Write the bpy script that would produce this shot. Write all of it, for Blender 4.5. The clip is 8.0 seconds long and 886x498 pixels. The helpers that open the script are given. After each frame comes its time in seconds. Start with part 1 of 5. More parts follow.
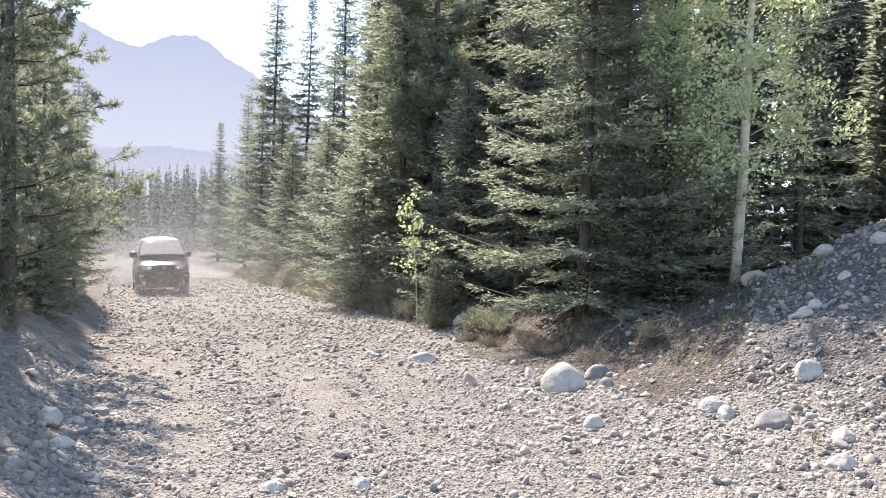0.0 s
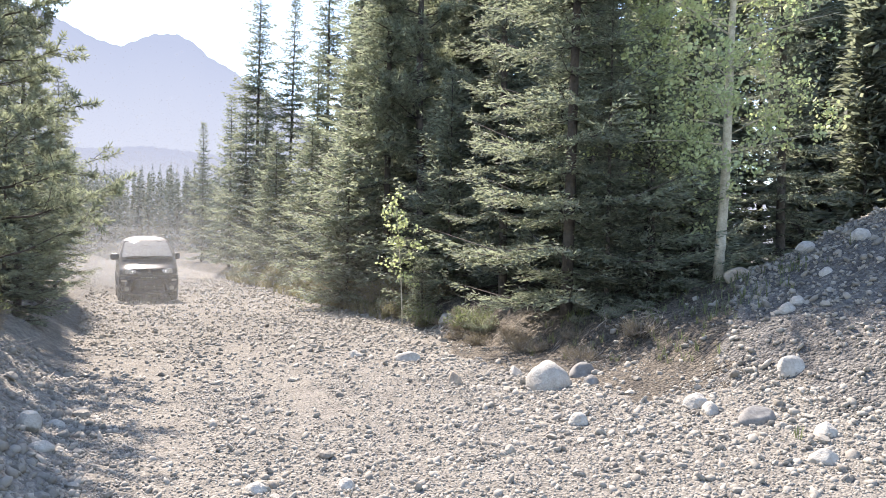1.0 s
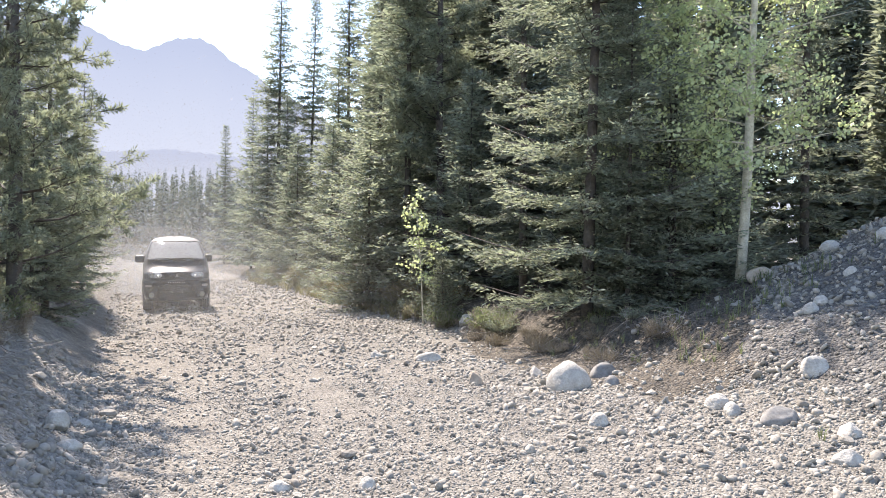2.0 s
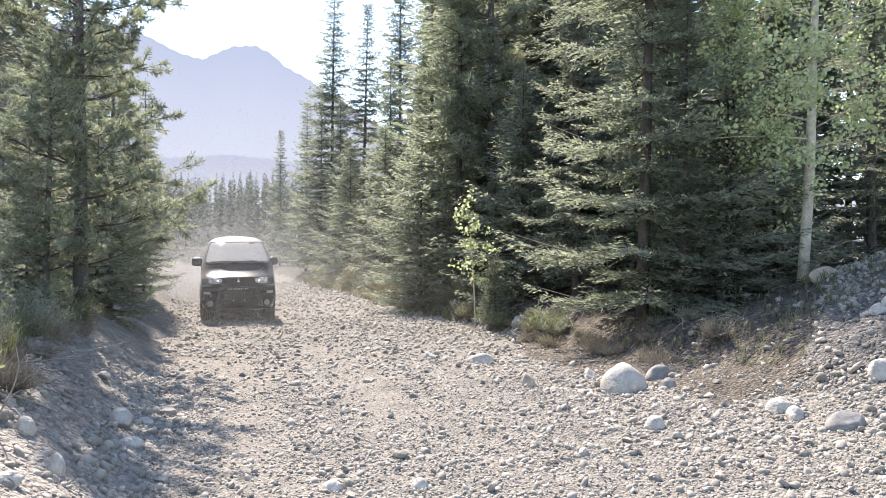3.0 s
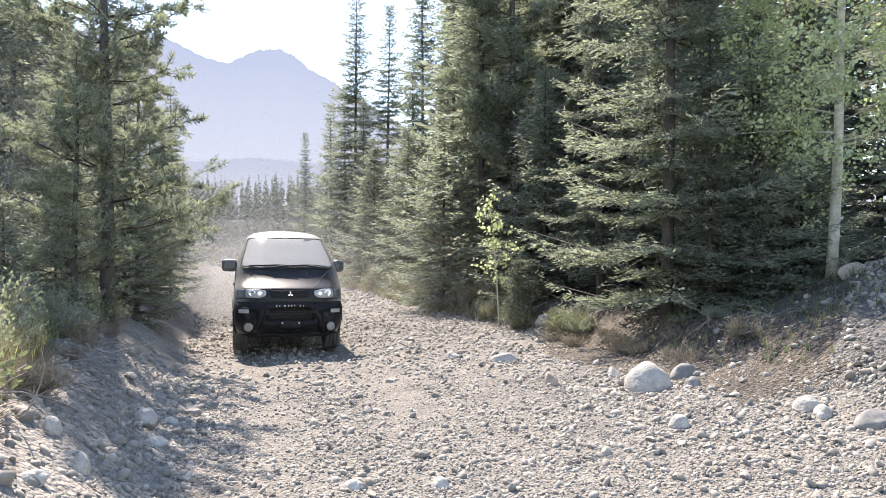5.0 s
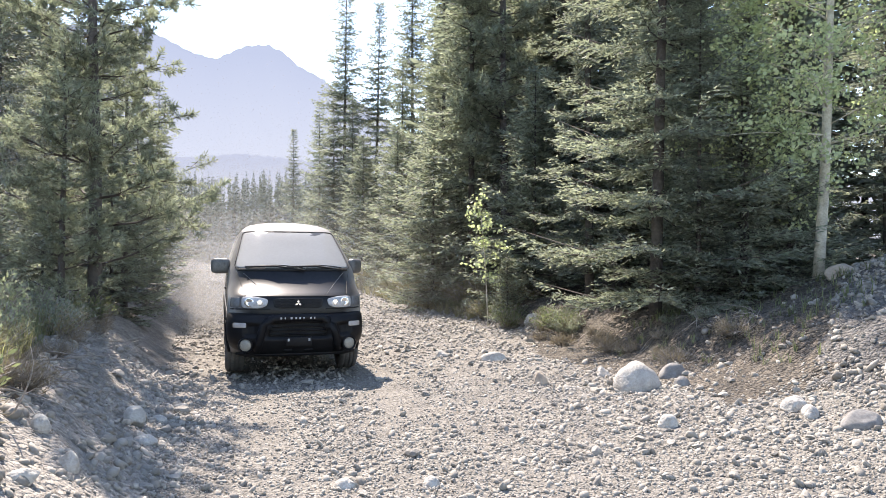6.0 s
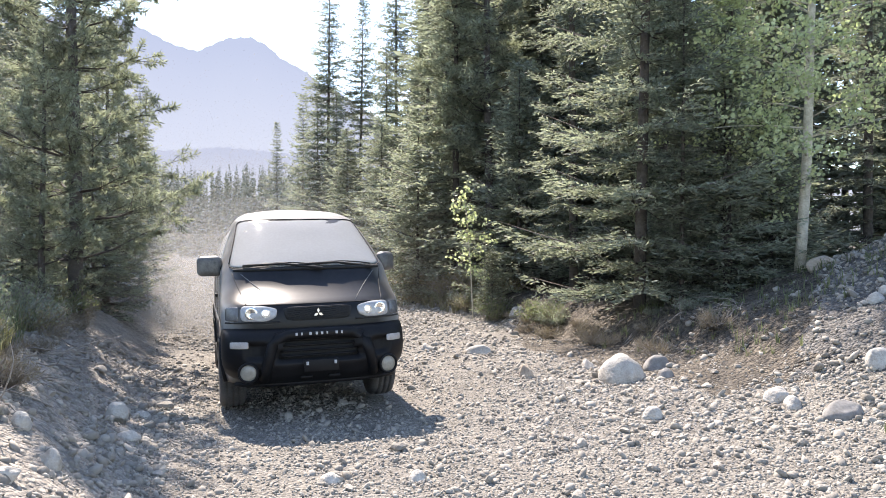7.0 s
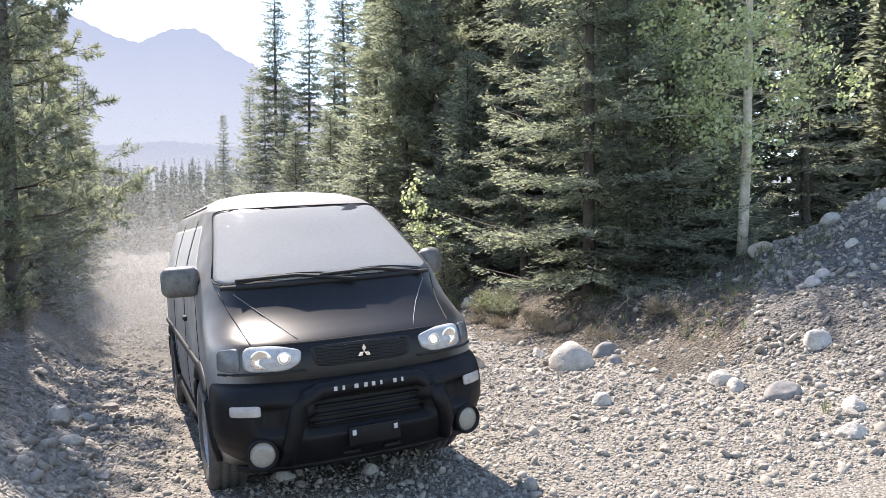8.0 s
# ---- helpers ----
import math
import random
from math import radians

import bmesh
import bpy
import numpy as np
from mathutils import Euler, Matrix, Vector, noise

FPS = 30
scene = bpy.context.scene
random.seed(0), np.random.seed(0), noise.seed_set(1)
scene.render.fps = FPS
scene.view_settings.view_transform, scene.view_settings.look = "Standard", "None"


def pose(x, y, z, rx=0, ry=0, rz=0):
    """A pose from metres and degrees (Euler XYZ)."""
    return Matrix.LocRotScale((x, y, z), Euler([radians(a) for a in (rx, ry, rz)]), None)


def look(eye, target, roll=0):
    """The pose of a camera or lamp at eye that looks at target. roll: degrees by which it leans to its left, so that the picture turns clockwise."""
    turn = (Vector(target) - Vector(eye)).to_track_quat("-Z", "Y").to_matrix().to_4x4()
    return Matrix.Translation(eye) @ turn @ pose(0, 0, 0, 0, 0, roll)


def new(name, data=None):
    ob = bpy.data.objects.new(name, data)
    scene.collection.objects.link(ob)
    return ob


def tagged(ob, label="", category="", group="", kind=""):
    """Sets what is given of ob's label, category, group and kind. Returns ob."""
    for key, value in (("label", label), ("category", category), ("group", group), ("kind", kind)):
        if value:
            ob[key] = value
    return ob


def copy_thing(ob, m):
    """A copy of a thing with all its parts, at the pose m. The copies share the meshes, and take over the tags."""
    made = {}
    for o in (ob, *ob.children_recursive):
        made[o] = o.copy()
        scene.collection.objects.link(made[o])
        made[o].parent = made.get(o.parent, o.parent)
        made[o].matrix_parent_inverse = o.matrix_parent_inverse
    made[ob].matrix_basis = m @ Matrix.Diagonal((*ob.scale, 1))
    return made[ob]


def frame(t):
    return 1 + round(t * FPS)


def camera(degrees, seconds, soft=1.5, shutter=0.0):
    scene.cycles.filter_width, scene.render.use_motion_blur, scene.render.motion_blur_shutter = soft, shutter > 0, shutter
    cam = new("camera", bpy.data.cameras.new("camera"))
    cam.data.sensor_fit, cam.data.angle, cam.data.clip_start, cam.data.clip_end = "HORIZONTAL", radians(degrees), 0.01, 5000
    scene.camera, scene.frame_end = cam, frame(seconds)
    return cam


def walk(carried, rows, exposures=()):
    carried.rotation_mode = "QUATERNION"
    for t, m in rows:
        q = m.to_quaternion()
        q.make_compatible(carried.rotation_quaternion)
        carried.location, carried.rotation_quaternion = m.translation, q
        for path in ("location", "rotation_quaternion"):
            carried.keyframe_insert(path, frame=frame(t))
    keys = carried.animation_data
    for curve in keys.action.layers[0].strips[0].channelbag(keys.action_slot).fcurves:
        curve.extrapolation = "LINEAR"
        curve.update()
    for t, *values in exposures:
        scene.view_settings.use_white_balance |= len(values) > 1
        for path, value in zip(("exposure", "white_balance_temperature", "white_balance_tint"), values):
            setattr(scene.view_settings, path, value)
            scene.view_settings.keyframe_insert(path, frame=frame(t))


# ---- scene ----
cam = camera(61.52, 8.0, soft=0.8)
PATH = [
    (0.0, pose(0.0, 0.0, 1.522, 90.46, 0, 0.0) @ pose(0, 0, 0, 0, 0, 1.3)),
    (0.5, pose(0.0, 0.005, 1.522, 90.49, 0, -0.68) @ pose(0, 0, 0, 0, 0, 1.13)),
    (1.0, pose(0.015, 0.021, 1.521, 90.41, 0, -1.11) @ pose(0, 0, 0, 0, 0, 0.94)),
    (2.5, pose(0.024, -0.025, 1.521, 90.5, 0, 2.31) @ pose(0, 0, 0, 0, 0, 0.53)),
    (3.0, pose(0.034, -0.001, 1.515, 90.54, 0, 4.52) @ pose(0, 0, 0, 0, 0, 0.37)),
    (3.5, pose(0.057, 0.028, 1.515, 90.47, 0, 6.28) @ pose(0, 0, 0, 0, 0, 0.12)),
    (4.0, pose(0.055, 0.015, 1.514, 90.44, 0, 7.07) @ pose(0, 0, 0, 0, 0, -0.15)),
    (4.5, pose(0.055, 0.002, 1.514, 90.45, 0, 6.99) @ pose(0, 0, 0, 0, 0, -0.3)),
    (5.0, pose(0.073, 0.01, 1.508, 90.54, 0, 6.42) @ pose(0, 0, 0, 0, 0, -0.15)),
    (6.5, pose(0.033, 0.009, 1.518, 90.19, 0, 5.04) @ pose(0, 0, 0, 0, 0, 0.23)),
    (7.0, pose(0.035, 0.024, 1.517, 89.88, 0, 4.3) @ pose(0, 0, 0, 0, 0, 0.04)),
    (7.5, pose(0.045, 0.049, 1.516, 89.54, 0, 2.95) @ pose(0, 0, 0, 0, 0, -0.42)),
    (8.0, pose(0.057, 0.033, 1.52, 89.21, 0, 0.62) @ pose(0, 0, 0, 0, 0, -0.97)),
]
walk(cam, PATH, [(0.0, 1.83, 7050, 16), (8.0, 1.83, 7050, 16)])

# ---- light: high hazy sun ahead and to the left, pale sky ----
SUN_WAY = Vector((-0.49, 0.78, 1.13)).normalized()
world = bpy.data.worlds.new("world")
scene.world = world
world.use_nodes = True
wn = world.node_tree.nodes
sky = wn.new("ShaderNodeTexSky")
sky.sky_type = "NISHITA"
sky.sun_disc = False
sky.sun_elevation = math.asin(SUN_WAY.z)
sky.sun_rotation = math.atan2(SUN_WAY.x, SUN_WAY.y)
sky.air_density, sky.dust_density, sky.ozone_density = 1.0, 0.1, 1.0
wn["Background"].inputs["Strength"].default_value = 0.138
world.node_tree.links.new(sky.outputs["Color"], wn["Background"].inputs["Color"])
sun = new("sun", bpy.data.lights.new("sun", "SUN"))
sun.data.energy, sun.data.angle, sun.data.color = 4.2, radians(0.7), (1.0, 0.955, 0.895)
sun.matrix_world = look(SUN_WAY * 60, (0, 0, 0))

# ---- plan: the road runs straight away from the camera, s along it, w across it to the right ----
AWAY, ACROSS = np.array([-0.397, 0.918]), np.array([0.918, 0.397])


def spot(s, w, z=0.0):
    p = AWAY * s + ACROSS * w
    return Vector((p[0], p[1], z))


def bearing(az, d):
    """s and w of a place d metres off at a bearing of az degrees to the right of +y."""
    p = np.array([math.sin(radians(az)), math.cos(radians(az))]) * d
    return float(p @ AWAY), float(p @ ACROSS)


# ---- materials ----
def material(name, dark, light, rough=0.8, scale=8.0, fine=60.0, bump=0.3, metal=0.0, dist=0.02, island=0.0, spec=0.5):
    """A surface between two colours, varied by a coarse and a fine noise in metres, with relief."""
    m = bpy.data.materials.new(name)
    m.use_nodes = True
    nt = m.node_tree
    b = nt.nodes["Principled BSDF"]
    co = nt.nodes.new("ShaderNodeTexCoord")
    n1, n2 = nt.nodes.new("ShaderNodeTexNoise"), nt.nodes.new("ShaderNodeTexNoise")
    n1.inputs["Scale"].default_value, n1.inputs["Detail"].default_value = scale, 6
    n2.inputs["Scale"].default_value, n2.inputs["Detail"].default_value = fine, 4
    for n in (n1, n2):
        nt.links.new(co.outputs["Object"], n.inputs["Vector"])
    add = nt.nodes.new("ShaderNodeMath")
    add.operation = "MULTIPLY_ADD"
    nt.links.new(n2.outputs["Fac"], add.inputs[0])
    add.inputs[1].default_value = 0.6
    nt.links.new(n1.outputs["Fac"], add.inputs[2])
    ramp = nt.nodes.new("ShaderNodeMapRange")
    ramp.inputs["From Min"].default_value, ramp.inputs["From Max"].default_value = 0.5, 1.1
    nt.links.new(add.outputs[0], ramp.inputs["Value"])
    fac = ramp.outputs["Result"]
    if island:
        geo, oi = nt.nodes.new("ShaderNodeNewGeometry"), nt.nodes.new("ShaderNodeObjectInfo")
        mixr = nt.nodes.new("ShaderNodeMath")
        mixr.operation = "ADD"
        nt.links.new(geo.outputs["Random Per Island"], mixr.inputs[0])
        nt.links.new(oi.outputs["Random"], mixr.inputs[1])
        fr = nt.nodes.new("ShaderNodeMath")
        fr.operation = "FRACT"
        nt.links.new(mixr.outputs[0], fr.inputs[0])
        lerp = nt.nodes.new("ShaderNodeMix")
        lerp.inputs[0].default_value = island
        nt.links.new(fac, lerp.inputs[2])
        nt.links.new(fr.outputs[0], lerp.inputs[3])
        fac = lerp.outputs[0]
    mix = nt.nodes.new("ShaderNodeMix")
    mix.data_type = "RGBA"
    mix.inputs[6].default_value, mix.inputs[7].default_value = (*dark, 1), (*light, 1)
    nt.links.new(fac, mix.inputs[0])
    nt.links.new(mix.outputs[2], b.inputs["Base Color"])
    b.inputs["Roughness"].default_value, b.inputs["Metallic"].default_value = rough, metal
    b.inputs["Specular IOR Level"].default_value = spec
    if bump:
        bp = nt.nodes.new("ShaderNodeBump")
        bp.inputs["Strength"].default_value, bp.inputs["Distance"].default_value = bump, dist
        nt.links.new(add.outputs[0], bp.inputs["Height"])
        nt.links.new(bp.outputs["Normal"], b.inputs["Normal"])
    return m


def leafy(name, dark, light, through_part=0.4, rough=0.6):
    """Foliage: a green varied leaf by leaf and by tree, that lets part of the light through."""
    m = material(name, dark, light, rough, 1.2, 9.0, 0.0, island=0.6, spec=0.2)
    nt = m.node_tree
    b, out = nt.nodes["Principled BSDF"], nt.nodes["Material Output"]
    tr, mx = nt.nodes.new("ShaderNodeBsdfTranslucent"), nt.nodes.new("ShaderNodeMixShader")
    src = b.inputs["Base Color"].links[0].from_socket
    warm = nt.nodes.new("ShaderNodeMix")
    warm.data_type, warm.blend_type = "RGBA", "MULTIPLY"
    warm.inputs[0].default_value = 1.0
    warm.inputs[7].default_value = (1.1, 1.17, 0.95, 1)
    nt.links.new(src, warm.inputs[6])
    nt.links.new(warm.outputs[2], tr.inputs["Color"])
    mx.inputs[0].default_value = through_part
    nt.links.new(b.outputs[0], mx.inputs[1])
    nt.links.new(tr.outputs[0], mx.inputs[2])
    nt.links.new(mx.outputs[0], out.inputs["Surface"])
    return m


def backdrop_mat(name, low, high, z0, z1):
    """Far land; haze from kilometres of air is painted in as glow, by height."""
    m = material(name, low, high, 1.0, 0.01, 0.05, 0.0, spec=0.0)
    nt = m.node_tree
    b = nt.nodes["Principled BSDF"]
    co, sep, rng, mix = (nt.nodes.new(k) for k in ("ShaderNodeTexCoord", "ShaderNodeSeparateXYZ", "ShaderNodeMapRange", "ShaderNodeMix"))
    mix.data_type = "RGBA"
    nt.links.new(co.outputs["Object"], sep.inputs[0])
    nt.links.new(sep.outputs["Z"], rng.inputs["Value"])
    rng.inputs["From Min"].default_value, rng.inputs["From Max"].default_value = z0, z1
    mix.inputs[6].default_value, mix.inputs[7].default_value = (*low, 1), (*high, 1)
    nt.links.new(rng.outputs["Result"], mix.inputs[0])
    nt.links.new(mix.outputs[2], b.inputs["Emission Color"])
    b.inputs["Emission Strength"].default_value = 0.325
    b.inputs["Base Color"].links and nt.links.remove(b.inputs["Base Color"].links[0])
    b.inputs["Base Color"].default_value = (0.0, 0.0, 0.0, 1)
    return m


GRAVEL = material("gravel", (0.12, 0.107, 0.09), (0.218, 0.2, 0.17), 0.95, 2.2, 90, 0.6, dist=0.015)


def pebbled(m, scale, depth, low=0.4, high=1.4):
    """Adds packed small stones, as cells with their own tone and a rounded top, to a surface."""
    nt = m.node_tree
    b = nt.nodes["Principled BSDF"]
    co, vo, tone = (nt.nodes.new(k) for k in ("ShaderNodeTexCoord", "ShaderNodeTexVoronoi", "ShaderNodeMix"))
    vo.inputs["Scale"].default_value = scale
    bend, shift = nt.nodes.new("ShaderNodeTexNoise"), nt.nodes.new("ShaderNodeVectorMath")
    bend.inputs["Scale"].default_value = scale * 0.7
    shift.operation, shift.inputs[1].default_value = "MULTIPLY_ADD", (1.1 / scale,) * 3
    nt.links.new(co.outputs["Object"], bend.inputs["Vector"])
    nt.links.new(bend.outputs["Color"], shift.inputs[0])
    nt.links.new(co.outputs["Object"], shift.inputs[2])
    nt.links.new(shift.outputs[0], vo.inputs["Vector"])
    sep, rng2 = nt.nodes.new("ShaderNodeSeparateColor"), nt.nodes.new("ShaderNodeMapRange")
    nt.links.new(vo.outputs["Color"], sep.inputs[0])
    nt.links.new(sep.outputs[0], rng2.inputs["Value"])
    rng2.inputs["To Min"].default_value, rng2.inputs["To Max"].default_value = low, high
    tone.data_type, tone.blend_type = "RGBA", "MULTIPLY"
    tone.inputs[0].default_value = 1.0
    nt.links.new(b.inputs["Base Color"].links[0].from_socket, tone.inputs[6])
    nt.links.new(rng2.outputs["Result"], tone.inputs[7])
    nt.links.new(tone.outputs[2], b.inputs["Base Color"])
    bp = nt.nodes.new("ShaderNodeBump")
    bp.invert = True
    bp.inputs["Strength"].default_value, bp.inputs["Distance"].default_value = 1.0, depth
    nt.links.new(vo.outputs["Distance"], bp.inputs["Height"])
    nt.links.new(b.inputs["Normal"].links[0].from_socket, bp.inputs["Normal"])
    nt.links.new(bp.outputs["Normal"], b.inputs["Normal"])


pebbled(GRAVEL, 44.0, 0.018, 0.55, 1.35)
SOIL = material("forest_soil", (0.045, 0.037, 0.028), (0.15, 0.125, 0.095), 0.95, 3.0, 40, 0.8, dist=0.03)
pebbled(SOIL, 26.0, 0.05)
HEAP = material("heap_earth", (0.06, 0.055, 0.05), (0.17, 0.159, 0.144), 0.95, 2.5, 60, 0.8, dist=0.03)
pebbled(HEAP, 30.0, 0.035, 0.55, 1.4)
BANK = material("bank_earth", (0.135, 0.118, 0.098), (0.295, 0.268, 0.23), 0.95, 2.0, 45, 0.9, dist=0.03)
pebbled(BANK, 34.0, 0.02, 0.7, 1.25)
STONE = material("stone", (0.145, 0.13, 0.109), (0.355, 0.325, 0.274), 0.85, 6, 60, 0.5, dist=0.01, island=0.65)
BOULDER = material("boulder_stone", (0.26, 0.24, 0.208), (0.48, 0.45, 0.395), 0.85, 7, 45, 0.9, dist=0.02)
BARK = material("spruce_bark", (0.042, 0.036, 0.032), (0.125, 0.108, 0.094), 0.95, 14, 70, 0.9, dist=0.02)
ASPEN_BARK = material("aspen_bark", (0.24, 0.22, 0.17), (0.6, 0.56, 0.45), 0.8, 9, 50, 0.4, dist=0.01)
DEADWOOD = material("dead_wood", (0.16, 0.14, 0.12), (0.34, 0.3, 0.26), 0.9, 12, 60, 0.5)
NEEDLE = leafy("spruce_needles", (0.105, 0.118, 0.092), (0.365, 0.385, 0.312), 0.5)
NEEDLE_BLUE = leafy("dark_spruce_needles", (0.095, 0.107, 0.09), (0.32, 0.335, 0.272), 0.5)
PINE = leafy("pine_needles", (0.108, 0.122, 0.095), (0.36, 0.375, 0.285), 0.5)
LEAF = leafy("aspen_leaves", (0.27, 0.31, 0.17), (0.6, 0.64, 0.4), 0.5, 0.35)
WILLOW = leafy("willow_leaves", (0.17, 0.19, 0.125), (0.42, 0.44, 0.3), 0.45, 0.5)
FAR_NEEDLE = leafy("far_spruce_needles", (0.055, 0.065, 0.058), (0.15, 0.168, 0.142), 0.3)
SHRUB = leafy("shrub_leaves", (0.09, 0.105, 0.06), (0.23, 0.245, 0.14), 0.45)
DRY_BRUSH = leafy("dry_brush", (0.13, 0.1, 0.075), (0.33, 0.28, 0.21), 0.25)
YELLOW_GRASS = leafy("yellow_grass", (0.24, 0.22, 0.1), (0.46, 0.42, 0.22), 0.4)
GRASS = leafy("dry_grass", (0.13, 0.12, 0.07), (0.34, 0.3, 0.19), 0.4)


# ---- builders ----
def part(name, geometry, mat, parent=None, label="", smooth=True):
    """Links vertices and faces, or a bmesh, as one mesh object."""
    me = bpy.data.meshes.new(name)
    if isinstance(geometry, bmesh.types.BMesh):
        geometry.to_mesh(me)
        geometry.free()
    else:
        me.from_pydata(geometry[0], [], geometry[1])
    me.materials.append(mat)
    if smooth:
        me.shade_smooth()
    ob = new(name, me)
    ob.parent = parent
    return tagged(ob, label)


def soup(name, verts, size, mat, parent=None, label="", smooth=False):
    """A mesh of equal loose polygons of `size` corners from an array of corners."""
    v = np.ascontiguousarray(verts, dtype=np.float32).reshape(-1, 3)
    me = bpy.data.meshes.new(name)
    n = len(v) // size
    me.vertices.add(len(v))
    me.vertices.foreach_set("co", v.ravel())
    me.loops.add(len(v))
    me.loops.foreach_set("vertex_index", np.arange(len(v), dtype=np.int32))
    me.polygons.add(n)
    me.polygons.foreach_set("loop_start", np.arange(n, dtype=np.int32) * size)
    me.update()
    me.materials.append(mat)
    if smooth:
        me.shade_smooth()
    ob = new(name, me)
    ob.parent = parent
    return tagged(ob, label)


def thing(name, m, label, category, group="", kind=""):
    ob = new(name)
    ob.matrix_world = m
    ob.empty_display_size = 0.2
    return tagged(ob, label, category, group, kind)


def tube(paths, sides=6):
    """Tapered tubes along lists of (x, y, z, radius)."""
    verts, faces = [], []
    for path in paths:
        base = len(verts)
        for i, (x, y, z, r) in enumerate(path):
            a, b = Vector(path[max(i - 1, 0)][:3]), Vector(path[min(i + 1, len(path) - 1)][:3])
            t = (b - a).normalized()
            u = t.orthogonal().normalized()
            v = t.cross(u)
            for k in range(sides):
                q = 2 * math.pi * k / sides
                verts.append(Vector((x, y, z)) + (u * math.cos(q) + v * math.sin(q)) * r)
        for i in range(len(path) - 1):
            for k in range(sides):
                a, b = base + i * sides + k, base + i * sides + (k + 1) % sides
                faces.append((a, b, b + sides, a + sides))
        faces.append(tuple(base + k for k in range(sides))[::-1])
        faces.append(tuple(base + (len(path) - 1) * sides + k for k in range(sides)))
    return verts, faces


def unit(v):
    return v / np.maximum(np.linalg.norm(v, axis=-1, keepdims=True), 1e-9)


def blades(at, way, length, width, rng, flat=0.0):
    """Narrow diamond leaves from points along ways: an array of four corners each."""
    way = unit(way)
    side = unit(np.cross(way, unit(rng.normal(size=way.shape)) + np.array([0, 0, flat])))
    length, width = np.broadcast_to(length, len(at))[:, None], np.broadcast_to(width, len(at))[:, None]
    mid = at + way * length * 0.5
    return np.stack([at, mid + side * width * 0.5, at + way * length, mid - side * width * 0.5], 1)
# ---- ground: one sheet with the road, its banks, the gravel heap and the land to the horizon ----
def smooth_step(a, b, x):
    t = np.clip((x - a) / (b - a), 0, 1)
    return t * t * (3 - 2 * t)


def waves(s, w, k, seed):
    """A cheap smooth noise of about unit height and wavelength 1 / k metres."""
    r = np.random.RandomState(seed)
    out = 0
    for _ in range(7):
        a, f, p = r.uniform(0, 6.28), r.uniform(0.6, 1.7) * k * 6.28, r.uniform(0, 6.28)
        out = out + np.sin((s * np.cos(a) + w * np.sin(a)) * f + p)
    return out / 4


def height(s, w):
    s, w = np.asarray(s, float), np.asarray(w, float)
    edge_l = -0.1 + 0.15 * waves(s, 0 * w, 0.13, 1) - 1.6 * smooth_step(3.6, 0.5, s)
    edge_r = 5.75 + 0.2 * waves(s, 0 * w, 0.11, 2) + 5.0 * smooth_step(60, 260, s)
    left = edge_l - w
    bank_l = 0.62 * smooth_step(0, 1.25, left) + 0.35 * smooth_step(1.0, 4.0, left)
    right = w - edge_r
    bank_r = 0.55 * smooth_step(0, 1.0, right) + 0.5 * smooth_step(0.8, 4.5, right)
    z = bank_l + bank_r
    d = np.hypot((s - 5.5), (w - 11.0))
    heap = 3.36 - 0.6 * np.sqrt(d * d + 0.5)
    k = 0.35
    z = np.where(s < 16, np.log(np.exp(z / k) + np.exp(heap / k)) * k - 0.0, z)
    rough = smooth_step(-0.1, 0.6, np.maximum(left, right))
    z = z + rough * (0.05 * waves(s, w, 0.6, 3) + 0.03 * waves(s, w, 2.0, 4))
    rut = np.exp(-((w - 0.55) / 0.3) ** 2) + np.exp(-((w - 2.1) / 0.3) ** 2)
    z = z + (1 - rough) * (0.012 * waves(s, w, 0.9, 5) + 0.008 * waves(s, w, 2.5, 6) - 0.02 * rut)
    far = smooth_step(60, 400, np.abs(s)) + smooth_step(30, 300, np.abs(w))
    return z + far * 1.5


def steps(*spans):
    out = []
    for a, b, n in spans:
        out += list(np.linspace(a, b, n, endpoint=False))
    return np.array(out + [spans[-1][1]])


